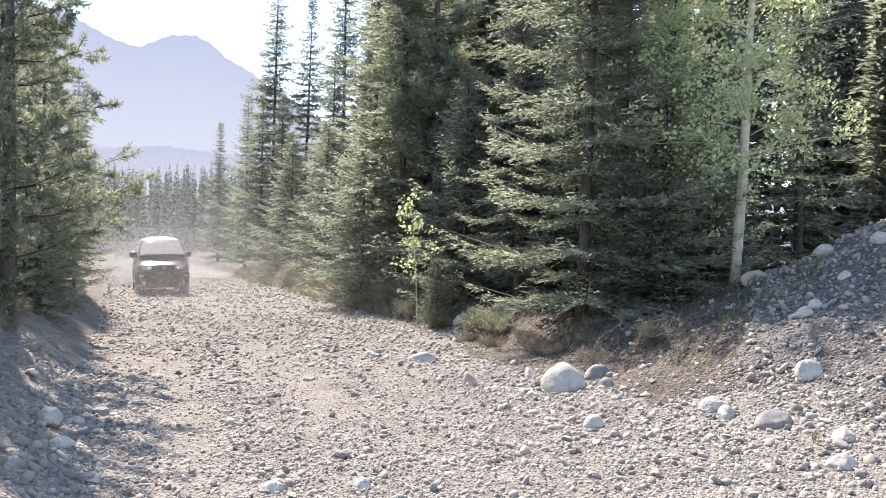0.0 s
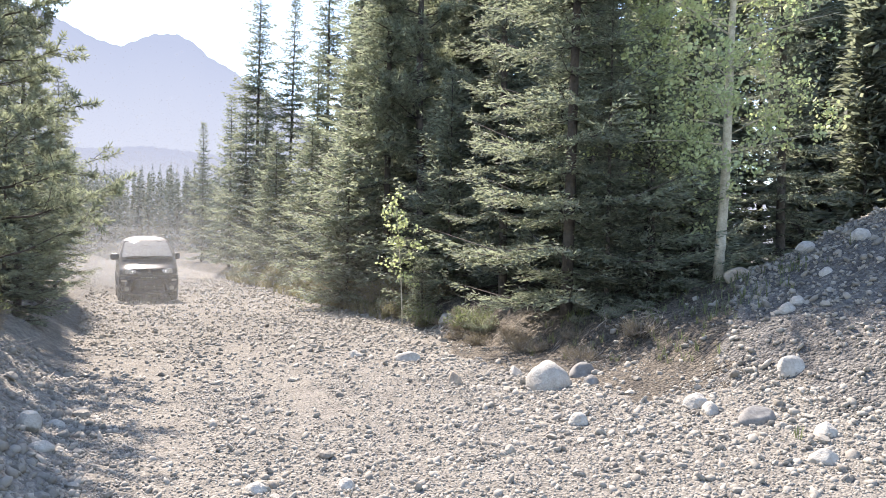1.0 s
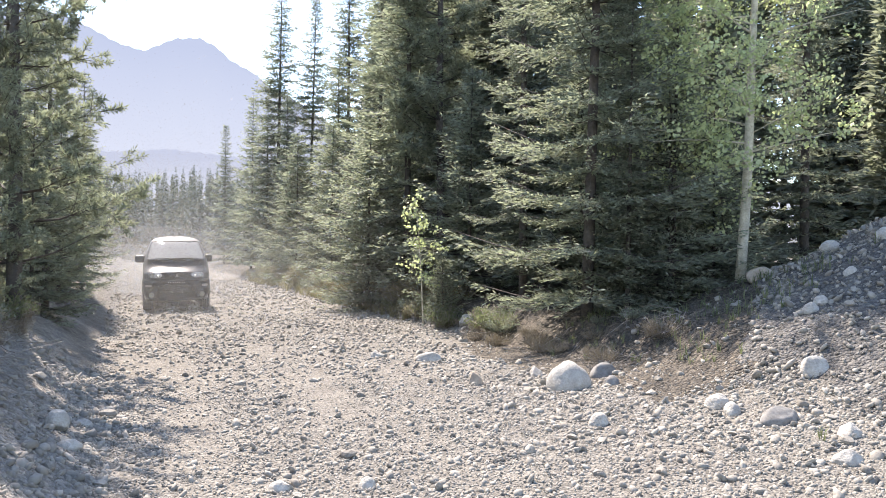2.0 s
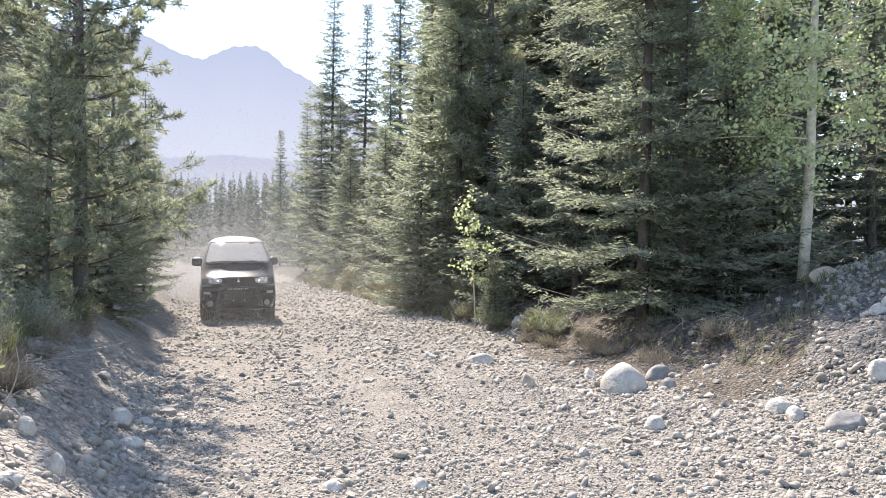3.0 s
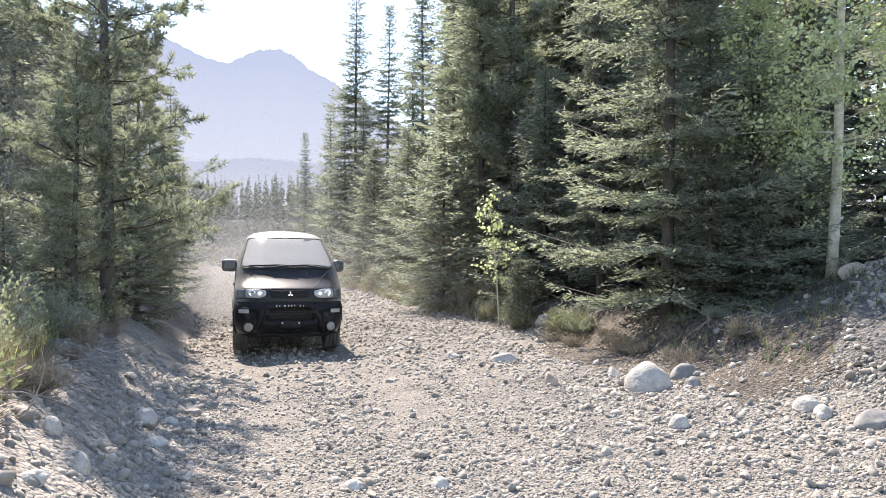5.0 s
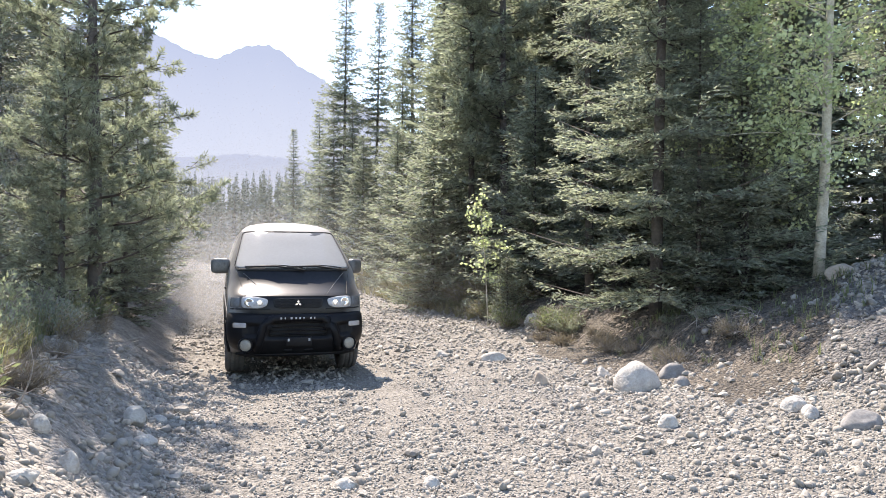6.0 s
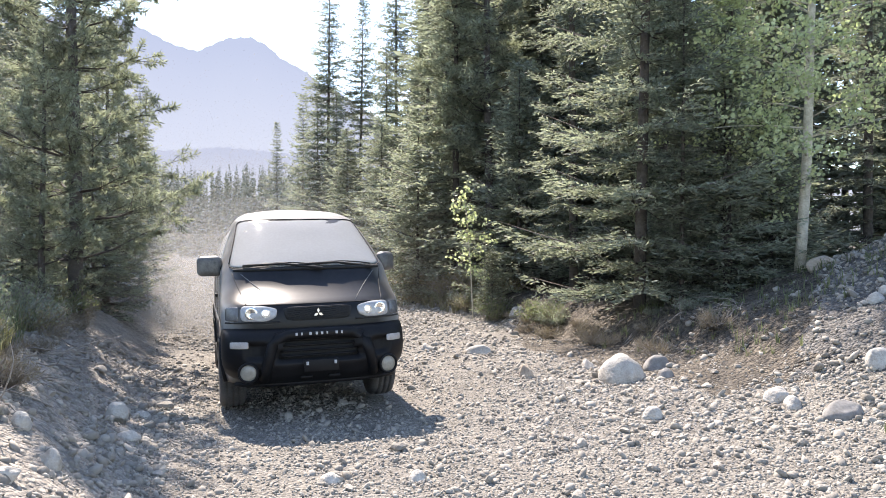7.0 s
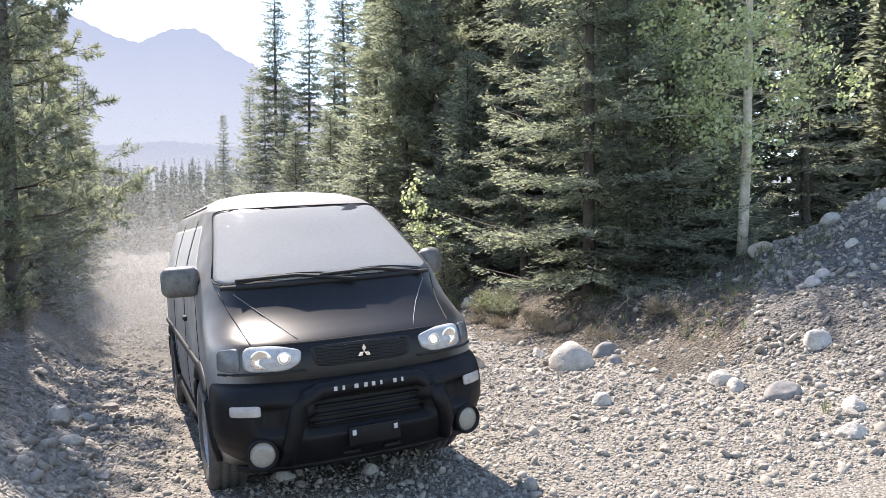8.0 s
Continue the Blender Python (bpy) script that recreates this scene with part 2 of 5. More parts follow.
def ground():
    gs = steps((-2200, -60, 8), (-60, -4, 14), (-4, 2, 70), (2, 14, 150), (14, 40, 100), (40, 130, 60), (130, 600, 30), (600, 2600, 10))
    gw = steps((-2200, -60, 8), (-60, -6, 16), (-6, -2.4, 44), (-2.4, 9.5, 140), (9.5, 15, 26), (15, 70, 20), (70, 2200, 8))
    S, Wd = np.meshgrid(gs, gw, indexing="ij")
    Zz = height(S, Wd)
    xy = S[..., None] * AWAY + Wd[..., None] * ACROSS
    v = np.concatenate([xy, Zz[..., None]], -1).reshape(-1, 3)
    n, m = len(gs), len(gw)
    idx = np.arange(n * m).reshape(n, m)
    f = np.stack([idx[:-1, :-1], idx[:-1, 1:], idx[1:, 1:], idx[1:, :-1]], -1).reshape(-1, 4)
    me = bpy.data.meshes.new("ground")
    me.vertices.add(len(v))
    me.vertices.foreach_set("co", v.astype(np.float32).ravel())
    me.loops.add(f.size)
    me.loops.foreach_set("vertex_index", f[:, ::-1].astype(np.int32).ravel())
    me.polygons.add(len(f))
    me.polygons.foreach_set("loop_start", np.arange(len(f), dtype=np.int32) * 4)
    cs, cw = (S[:-1, :-1] + S[1:, 1:]) / 2, (Wd[:-1, :-1] + Wd[1:, 1:]) / 2
    jit = 0.25 * waves(cs, cw, 0.8, 8) + 0.15 * waves(cs, cw, 3.0, 9)
    heap = np.hypot(cs - 5.5, cw - 11.0) < 5.4 + jit
    bank = (cw <= -0.22 + 0.5 * jit) & (cw > -1.5 + jit) & (cs > -3 + jit) & (cs < 15 + 3 * jit)
    gravel = ((cw > -1.15 + jit) & (cw < 6.1 - 1.2 * smooth_step(5.0, 6.0, cs) * smooth_step(14, 10, cs) + jit * 0.6)) 
    me.materials.append(GRAVEL)
    me.materials.append(SOIL)
    me.materials.append(HEAP)
    me.materials.append(BANK)
    mound = heap & (height(cs, cw) > 0.16 + 0.2 * jit) & (cs < 5.6 + 0.86 * (cw - 5.6).clip(0, 4) + jit)
    me.polygons.foreach_set("material_index", np.where(mound, 2, np.where(bank, 3, np.where(gravel, 0, 1))).astype(np.int32).ravel())
    me.update()
    me.shade_smooth()
    tagged(new("ground", me), "pale gravel road between earth banks and forest floor", "ground", "", "structure")


ground()


def mountain(name, ridge, dist, low, mat, label):
    """A far ridge: its crest by bearing and height angle, with a slope that comes towards the viewer."""
    az = np.concatenate([np.linspace(ridge[0][0], -34, 20, endpoint=False), np.linspace(-34, -8, 180, endpoint=False), np.linspace(-8, ridge[-1][0], 40)])
    el = np.interp(az, [r[0] for r in ridge], [r[1] for r in ridge])
    el = el + 0.04 * np.sin(az * 7.7 + 1) + 0.012 * np.sin(az * 17.0)
    verts, faces = [], []
    for j, t in enumerate(np.linspace(0, 1, 14)):
        d = dist * (1 - 0.45 * (1 - t))
        for a, e in zip(az, el):
            top = dist * math.tan(radians(e)) * t ** 1.3 + low * (1 - t)
            gul = 1 + 0.025 * math.sin(a * 2.3 + 3 * t) * (1 - t)
            verts.append((d * gul * math.sin(radians(a)), d * gul * math.cos(radians(a)), top))
    n = len(az)
    for j in range(13):
        for i in range(n - 1):
            faces.append((j * n + i, j * n + i + 1, (j + 1) * n + i + 1, (j + 1) * n + i))
    tagged(part(name, (verts, faces), mat), label, "mountain", "", "structure")


# haze put into the glow: paler at the foot, bluer towards the crest
HAZE_FAR = backdrop_mat("far_rock_painted_haze", (0.64, 0.73, 0.9), (0.47, 0.57, 0.79), 150, 850)
HAZE_NEAR = backdrop_mat("forest_ridge_painted_haze", (0.6, 0.67, 0.8), (0.47, 0.55, 0.74), 60, 260)
mountain("backdrop_mountain", [(-60, 12), (-42, 14), (-36, 15), (-31.1, 15.5), (-29.2, 15.85), (-27.5, 15.7), (-26, 15.15), (-24.3, 14.4), (-22.6, 14.05), (-21.7, 14.5), (-20.5, 15.1), (-18.8, 15.3), (-17.6, 14.8), (-16.6, 13.95), (-14.95, 13.2), (-13.7, 12.3), (-12.4, 11.75), (-8, 9), (0, 7), (20, 5), (60, 6)], 3300, -20, HAZE_FAR, "far mountain ridge with blue-grey haze painted in as glow")
mountain("backdrop_ridge", [(-60, 5), (-40, 6), (-30, 6.8), (-24.4, 7.0), (-20.7, 7.4), (-16.4, 7.1), (-12, 6.3), (-5, 4), (20, 3), (60, 3)], 2000, -15, HAZE_NEAR, "low wooded ridge with pale haze painted in as glow")
# ---- trees ----
def spruce_parts(seed, tall, reach, fine, low=0.04, gap=0.3, droop=0.22, thin=1.0, dense=1.0, shape=0.8):
    """Trunk and limbs as tubes, needles as blades. reach: limb length near the foot; fine: needle spray length in metres."""
    rng = np.random.RandomState(seed)
    lean = rng.normal(size=2) * 0.012
    r0 = 0.0068 * tall + 0.01
    trunk = [[lean[0] * z, lean[1] * z, z - 0.15 if z == 0 else z, r0 * (1 - z / tall) ** 0.9 + 0.006] for z in np.linspace(0, tall, 10)]
    limbs, spots, ways = [], [], []
    z = tall * low
    whorl = 0
    while z < tall * 0.985:
        f = z / tall
        whorl += 1
        n = 7 if f < 0.8 else 5
        small = whorl % 2 == 0
        turn = rng.uniform(0, 6.28)
        for k in range(n):
            a = turn + 6.283 * k / n + rng.normal() * 0.3
            ln = reach * (1 - f) ** shape * (rng.uniform(0.35, 0.68) if small else rng.uniform(0.7, 1.2)) + 0.08
            if f < 0.08:
                ln *= 0.8 + 2.5 * f
            if rng.uniform() > thin:
                ln *= 0.4
            out = np.array([math.cos(a), math.sin(a), 0.0])
            dr = droop * (1.1 - f * 1.7) + rng.normal() * 0.09
            t = np.linspace(0, 1, 7)
            zz = z + ln * (-dr * t + (0.2 + 0.12 * rng.uniform()) * t * t * t)
            axis = np.stack([lean[0] * z + out[0] * ln * t, lean[1] * z + out[1] * ln * t, zz], 1)
            limbs.append([[*p, max(0.012 * ln * (1 - q) + 0.003, 0.003)] for p, q in zip(axis[::(3 if fine < 0.15 else 6)], t[::(3 if fine < 0.15 else 6)])])
            # side twigs in a flat, slightly hanging spray
            m = max(int(dense * ln / (fine * 0.9)), 3)
            tt = np.linspace(0.04, 1.0, m)
            side = np.array([-out[1], out[0], 0])
            for sg in (-1, 1):
                tw = np.clip(tt + rng.uniform(-0.03, 0.03, m), 0, 1)
                p0 = np.stack([np.interp(tw, t, axis[:, c]) for c in range(3)], 1)
                tl = np.clip(0.46 * ln * (1.12 - tw) + fine * 0.7, fine, 0.8) * rng.uniform(0.55, 1.2, m)
                wdir = unit(out * 0.75 + side * sg * rng.uniform(0.45, 0.95, (m, 1)) + np.array([0, 0, 1.0]) * rng.normal(-0.08, 0.09, (m, 1)))
                cnt = np.maximum((tl / (fine * 0.4)).astype(int), 2)
                rep = np.repeat(np.arange(m), cnt)
                u = np.concatenate([(np.arange(c) + 0.3) / c for c in cnt])
                q = p0[rep] + wdir[rep] * (tl[rep] * u)[:, None]
                q[:, 2] -= 0.1 * (tl[rep] * u) * u
                spots.append(q)
                ways.append(unit(wdir[rep] + rng.normal(size=q.shape) * np.array([0.42, 0.42, 0.25]) + np.array([0, 0, 0.1])))
            spots.append(axis[2:])
            ways.append(unit(np.repeat(out[None], 5, 0) + rng.normal(size=(5, 3)) * 0.4))
        z += 0.5 * gap * rng.uniform(0.7, 1.3) * (1.15 - 0.6 * f)
    spots, ways = np.concatenate(spots), np.concatenate(ways)
    quads = blades(spots, ways, fine * rng.uniform(0.7, 1.4, len(spots)), fine * 0.34, rng, 1.1)
    return trunk, limbs, quads


def pine_parts(seed, tall, reach, fine, low=0.12, gap=0.42, girth=0.006):
    """A pine: bare limbs that turn up, with brushes of long needles along their outer halves."""
    rng = np.random.RandomState(seed)
    lean = rng.normal(size=2) * 0.015
    r0 = girth * tall + 0.006
    trunk = [[lean[0] * z + 0.02 * math.sin(z), lean[1] * z, z - 0.15 if z == 0 else z, r0 * (1 - z / tall) ** 0.8 + 0.008] for z in np.linspace(0, tall, 12)]
    limbs, spots, ways = [], [], []
    z = tall * low
    while z < tall * 0.99:
        f = z / tall
        turn = rng.uniform(0, 6.28)
        for k in range(5):
            a = turn + 1.257 * k + rng.normal() * 0.4
            ln = reach * (1 - f) ** 0.55 * rng.uniform(0.45, 1.15) + 0.12
            out = np.array([math.cos(a), math.sin(a), 0.0])
            t = np.linspace(0, 1, 6)
            rise = rng.uniform(-0.15, 0.25)
            axis = np.stack([lean[0] * z + out[0] * ln * t, lean[1] * z + out[1] * ln * t, z + ln * (rise * t + 0.3 * t * t)], 1)
            limbs.append([[*p, 0.014 * ln * (1 - q) + 0.004] for p, q in zip(axis[::2], t[::2])])
            shoots = [(axis, 0.4)]
            for _ in range(int(4 + ln * 8)):
                u = rng.uniform(0.2, 1.0) ** 0.7
                b = np.array([np.interp(u, t, axis[:, c]) for c in range(3)])
                d = unit(out * 0.8 + rng.normal(size=3) * np.array([0.75, 0.75, 0.3]) + np.array([0, 0, 0.35]))
                sl = (0.12 + ln * 0.25) * rng.uniform(0.6, 1.2)
                tw = b + d * sl * np.linspace(0, 1, 4)[:, None]
                limbs.append([[*tw[0], 0.005], [*tw[-1], 0.003]])
                shoots.append((tw, 0.3))
            for tw, start in shoots:
                span = np.linalg.norm(tw[-1] - tw[0])
                c = int(min(max(span * (1 - start) / (fine * 0.05), 28), 90))
                u = start + (1 - start) * rng.uniform(0, 1, c) ** 0.7
                k2 = np.linspace(0, 1, len(tw))
                q = np.stack([np.interp(u, k2, tw[:, j]) for j in range(3)], 1)
                d = unit(tw[-1] - tw[0])
                spots.append(q)
                ways.append(unit(d * 0.6 + unit(rng.normal(size=q.shape)) * 0.8))
        z += gap * rng.uniform(0.7, 1.3) * (1.1 - 0.5 * f)
    spots, ways = np.concatenate(spots), np.concatenate(ways)
    quads = blades(spots, ways, fine * rng.uniform(0.8, 1.2, len(spots)), fine * 0.17, rng)
    return trunk, limbs, quads


def plant_tree(name, made, mat, label, category="tree", group="", bark=None):
    """A tree as a thing: trunk, limbs and crown."""
    trunk, limbs, quads = made
    t = thing(name, Matrix.Identity(4), label, category, group)
    part("trunk", tube([trunk], 9), bark or BARK, t)
    tagged(part("branchwork", tube(limbs, 3), bark or BARK, t), kind="stuff")
    tagged(soup("crown", quads, 4, mat, t), kind="stuff")
    return t


def stand(s, w, turn=0.0, size=1.0, sink=0.03):
    return Matrix.Translation(spot(s, w, float(height(s, w)) - sink)) @ pose(0, 0, 0, 0, 0, turn) @ Matrix.Scale(size, 4)


def place(ob, m):
    ob.matrix_basis = m
    return ob


FRONT = "spruces along the road"
hero = [plant_tree("spruce_tree", spruce_parts(11, 12.5, 2.1, 0.085, 0.035, 0.74, 0.26, dense=1.1, shape=0.75), NEEDLE, "dense green spruce with layered sunlit boughs", group=FRONT),
        plant_tree("spruce_tree", spruce_parts(12, 13.5, 1.35, 0.09, 0.06, 0.6, 0.28, 0.85, shape=0.6), NEEDLE_BLUE, "dark spruce with a bare lower trunk", group=FRONT)]
mid = [plant_tree("spruce_tree", spruce_parts(21, 11.0, 2.0, 0.12, 0.045, 0.66), NEEDLE, "green spruce, branched to the ground beside the road", group=FRONT),
       plant_tree("spruce_tree", spruce_parts(22, 13.5, 2.1, 0.14, 0.05, 0.75, 0.35, 0.85, 1.25, shape=0.8), NEEDLE_BLUE, "tall dark narrow spruce with a ragged crown", group=FRONT),
       plant_tree("spruce_tree", spruce_parts(23, 5.5, 1.8, 0.11, 0.015, 0.42), NEEDLE, "young bushy spruce at the road's edge", group=FRONT)]
pines = [plant_tree("pine_tree", pine_parts(31, 7.3, 1.35, 0.09, 0.1, 0.4, 0.0115), PINE, "pine with a straight grey trunk and tufted boughs", group=FRONT),
         plant_tree("pine_tree", pine_parts(32, 15.0, 1.5, 0.14, 0.2, 0.6), PINE, "tall pine with a sparse tufted crown", group=FRONT)]
dim = [plant_tree("spruce_tree", spruce_parts(41, 13.0, 1.9, 0.42, 0.02, 0.85, 0.3, 0.85), NEEDLE_BLUE, "spruce in the shaded wood behind the road", group="trees of the wood"),
       plant_tree("spruce_tree", spruce_parts(42, 11.0, 1.7, 0.4, 0.03, 0.85, 0.3, 0.8), NEEDLE_BLUE, "slender spruce in the shaded wood", group="trees of the wood")]

used = set()


def tree_at(model, az, d, size=1.0, turn=0.0):
    s, w = bearing(az, d)
    m = stand(s, w, turn, size)
    if model.name in used:
        return copy_thing_sized(model, m, size)
    used.add(model.name)
    return place(model, m)


def copy_thing_sized(model, m, size):
    c = copy_thing(model, m)
    c.matrix_basis = m
    return c


# trees on the right bank, near to far
tree_at(hero[0], 10.6, 12.2, 1.0, 20)
tree_at(mid[2], 16.6, 12.3, 0.75, 90)
tree_at(mid[2], 19.6, 13.2, 0.62, 250)
tree_at(hero[1], 13.6, 11.9, 0.4, 80)
tree_at(mid[1], 12.2, 17.5, 0.85, 80)
tree_at(mid[2], 10.2, 15.5, 1.0, 200)
tree_at(hero[1], 5.8, 14.8, 0.85, 200)
tree_at(mid[1], 1.2, 25.0, 1.0, 140)
tree_at(pines[1], -0.6, 19.5, 1.1, 30)
tree_at(mid[1], 2.9, 21.0, 1.0, 60)
tree_at(mid[2], 1.6, 17.0, 0.95, 310)
tree_at(mid[0], 0.3, 24.0, 1.1, 250)
tree_at(mid[0], -3.2, 20.0, 1.15, 10)
tree_at(mid[2], -6.2, 20.5, 0.95, 0)
tree_at(mid[0], -5.4, 23.5, 1.07, 70)
tree_at(mid[2], -9.0, 29.7, 1.12, 50)
tree_at(mid[0], -8.6, 33.6, 0.90, 120)
tree_at(mid[1], -7.8, 38.1, 1.25, 0)
tree_at(mid[1], -10.7, 41.4, 1.10, 90)
tree_at(mid[1], -13.07, 42.6, 1.27, 40)
tree_at(mid[0], -12.4, 39.2, 0.84, 33)
tree_at(mid[0], -14.9, 45.9, 0.95, 200)
tree_at(mid[0], -13.8, 43.1, 0.90, 300)
tree_at(mid[2], -11.6, 34.7, 1.18, 80)
tree_at(mid[1], -16.84, 62.0, 0.84, 20)
tree_at(hero[1], 25.5, 16.5, 0.9, 310)
# trees on the left bank
tree_at(pines[0], -30.35, 11.0, 1.0, 0)
tree_at(pines[1], -38.5, 15.0, 0.62, 30)
tree_at(mid[1], -36.2, 17.0, 0.72, 30)
tree_at(mid[2], -41.5, 10.5, 0.42, 60)
tree_at(mid[0], -26.3, 19.0, 0.47, 0)
tree_at(mid[0], -27.7, 16.4, 0.42, 90)
tree_at(mid[2], -33.6, 11.5, 0.42, 20)
tree_at(pines[0], -32.4, 10.6, 0.5, 200)
tree_at(mid[2], -29.3, 13.2, 0.6, 120)
tree_at(pines[0], -28.5, 14.0, 0.66, 130)
tree_at(mid[1], -31.0, 22.0, 0.9, 200)

# the wood behind, both sides
rng = np.random.RandomState(5)
wood = [bearing(rng.uniform(-6, 3), rng.uniform(23, 40)) for _ in range(16)]
wood += [bearing(rng.uniform(9, 37), rng.uniform(18, 26)) for _ in range(16)]
wood += [bearing(rng.uniform(-4, 40), rng.uniform(26, 40)) for _ in range(32)]
wood += [bearing(rng.uniform(1, 20), rng.uniform(19, 30)) for _ in range(12)]
wood += [(rng.uniform(17, 40), rng.uniform(-9, -4.0)) for _ in range(12)]
wood += [bearing(rng.uniform(-48, -36), rng.uniform(17, 32)) for _ in range(9)]
for i, (s, w) in enumerate(wood):
    m = stand(s, w, rng.uniform(0, 360), (rng.uniform(0.6, 0.85) if math.hypot(s, w) < 27 or w < 0 else rng.uniform(0.9, 1.3)))
    model = dim[i % 2]
    place(model, m) if i < 2 else copy_thing_sized(model, m, 1)


def far_spruce(r, tall):
    """A spruce too far off to show twigs: a spire of hanging boughs."""
    n = 30
    f = np.repeat(np.linspace(0.05, 0.985, n), 10) + r.normal(size=n * 10) * 0.012
    f = np.clip(f, 0.03, 0.99)
    a = r.uniform(0, 6.28, len(f))
    ln = (0.085 * tall * (1 - f) ** 0.8 + 0.01 * tall) * r.uniform(0.5, 1.2, len(f))
    at = np.stack([0 * f, 0 * f, f * tall], 1)
    way = np.stack([np.cos(a), np.sin(a), -0.45 + 0.9 * f ** 2 + r.normal(size=len(f)) * 0.15], 1)
    return blades(at, way, ln, ln * 0.5 + 0.03, r)


def far_woods():
    r = np.random.RandomState(77)
    quads, poles = [], []
    spots = [(r.uniform(46, 95), r.uniform(8.5, 24), r.uniform(5, 8)) for _ in range(50)] + [(r.uniform(26, 95), r.uniform(-11, -2.2), r.uniform(5.5, 9)) for _ in range(45)]
    for _ in range(420):
        s, w = r.uniform(105, 230), r.uniform(-14, 42)
        spots.append((s, w, math.hypot(s, w) * r.uniform(0.075, 0.112)))
    for s, w, tall in spots:
        base = np.array(spot(s, w, float(height(s, w)) - 0.1))
        quads.append(far_spruce(r, tall) + base)
        poles.append([[base[0], base[1], base[2] + tall * f, 0.005 * tall * (1.02 - f)] for f in (0, 0.5, 1)])
    woods = thing("far_woods", Matrix.Identity(4), "distant narrow spruces along the valley", "woods", "", "stuff")
    tagged(soup("canopy", np.concatenate(quads), 4, FAR_NEEDLE, woods), kind="stuff")
    tagged(part("stem_wood", tube(poles, 5), BARK, woods), kind="stuff")


far_woods()


# ---- broad-leaved trees ----
def aspen_parts(seed, tall, reach, leaf, first, count, lean=0.0, bunch=34):
    """An aspen: pale trunk, thin limbs and round fluttering leaves in loose bunches."""
    rng = np.random.RandomState(seed)
    trunk = [[lean * z * 0.9 + 0.03 * math.sin(z * 1.1), 0.02 * math.sin(z), z - (0.1 if z == 0 else 0), (0.00115 * tall ** 2 + 0.003) * (1 - z / tall) ** 0.7 + 0.004] for z in np.linspace(0, tall, 14)]
    limbs, at = [], []
    for i in range(count):
        f = first + (1 - first) * (i + 0.5) / count
        z = f * tall
        a = rng.uniform(0, 6.28)
        ln = reach * (1.15 - f) * rng.uniform(0.6, 1.25)
        d = unit(np.array([math.cos(a), math.sin(a), rng.uniform(0.05, 0.6)]))
        p0 = np.array([lean * z * 0.9 + 0.03 * math.sin(z * 1.1), 0.02 * math.sin(z), z])
        pts = [p0 + d * ln * t + np.array([0, 0, -0.12 * ln * t * t]) for t in (0, 0.35, 0.7, 1.0)]
        limbs.append([[*p, 0.010 * ln * (1 - t) + 0.003] for p, t in zip(pts, (0, 0.35, 0.7, 1.0))])
        for _ in range(int(4 + ln * 5)):
            u = rng.uniform(0.25, 1.0)
            q = p0 + d * ln * u
            e = q + rng.normal(size=3) * 0.22 * ln ** 0.5 * np.array([1, 1, 0.8])
            limbs.append([[*q, 0.004], [*e, 0.002]])
            k = rng.randint(int(bunch * 0.7), int(bunch * 1.3))
            at.append(e + rng.normal(size=(k, 3)) * np.array([0.1, 0.1, 0.075]) * (0.5 + 0.5 * reach / 2))
    at = np.concatenate(at)
    n = len(at)
    up = unit(rng.normal(size=(n, 3)) + np.array([0, 0, 0.5]))
    u = unit(np.cross(up, rng.normal(size=(n, 3))))
    v = np.cross(up, u)
    r = (leaf * rng.uniform(0.7, 1.2, n))[:, None]
    ang = np.linspace(0, 6.283, 6, endpoint=False)
    rad = (1.15, 1.0, 0.95, 0.9, 0.95, 1.0)
    hexes = np.stack([at + (u * math.cos(q) + v * math.sin(q)) * r * k for q, k in zip(ang, rad)], 1)
    return trunk, limbs, hexes


def plant_aspen(name, made, m, label, bark=None):
    trunk, limbs, leaves = made
    t = thing(name, m, label, "tree")
    part("trunk", tube([trunk], 12), bark or ASPEN_BARK, t, "" if bark else "pale smooth trunk")
    tagged(part("branchwork", tube(limbs, 4), bark or ASPEN_BARK, t), kind="stuff")
    tagged(soup("crown", leaves, 6, LEAF, t), kind="stuff")
    return t


s, w = bearing(21.4, 12.2)
plant_aspen("aspen_tree", aspen_parts(51, 8.0, 1.95, 0.027, 0.2, 46, 0.055, 32), stand(s, w, 0, 1.0, 0.0), "aspen with a pale trunk and bright green leaves above the heap")
plant_aspen("aspen_sapling", aspen_parts(52, 2.75, 0.6, 0.03, 0.35, 11, -0.08, 11), stand(14.5, 5.72), "slender aspen sapling with yellow-green leaves on the bank")
s, w = bearing(16.9, 12.3)
plant_aspen("aspen_tree", aspen_parts(53, 5.6, 1.5, 0.027, 0.25, 28, 0.03, 26), stand(s, w, 70), "young aspen with yellow-green leaves in the shade", BARK)
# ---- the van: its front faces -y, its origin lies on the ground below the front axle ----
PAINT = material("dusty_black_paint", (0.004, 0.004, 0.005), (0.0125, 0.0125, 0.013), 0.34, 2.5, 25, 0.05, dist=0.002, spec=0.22)


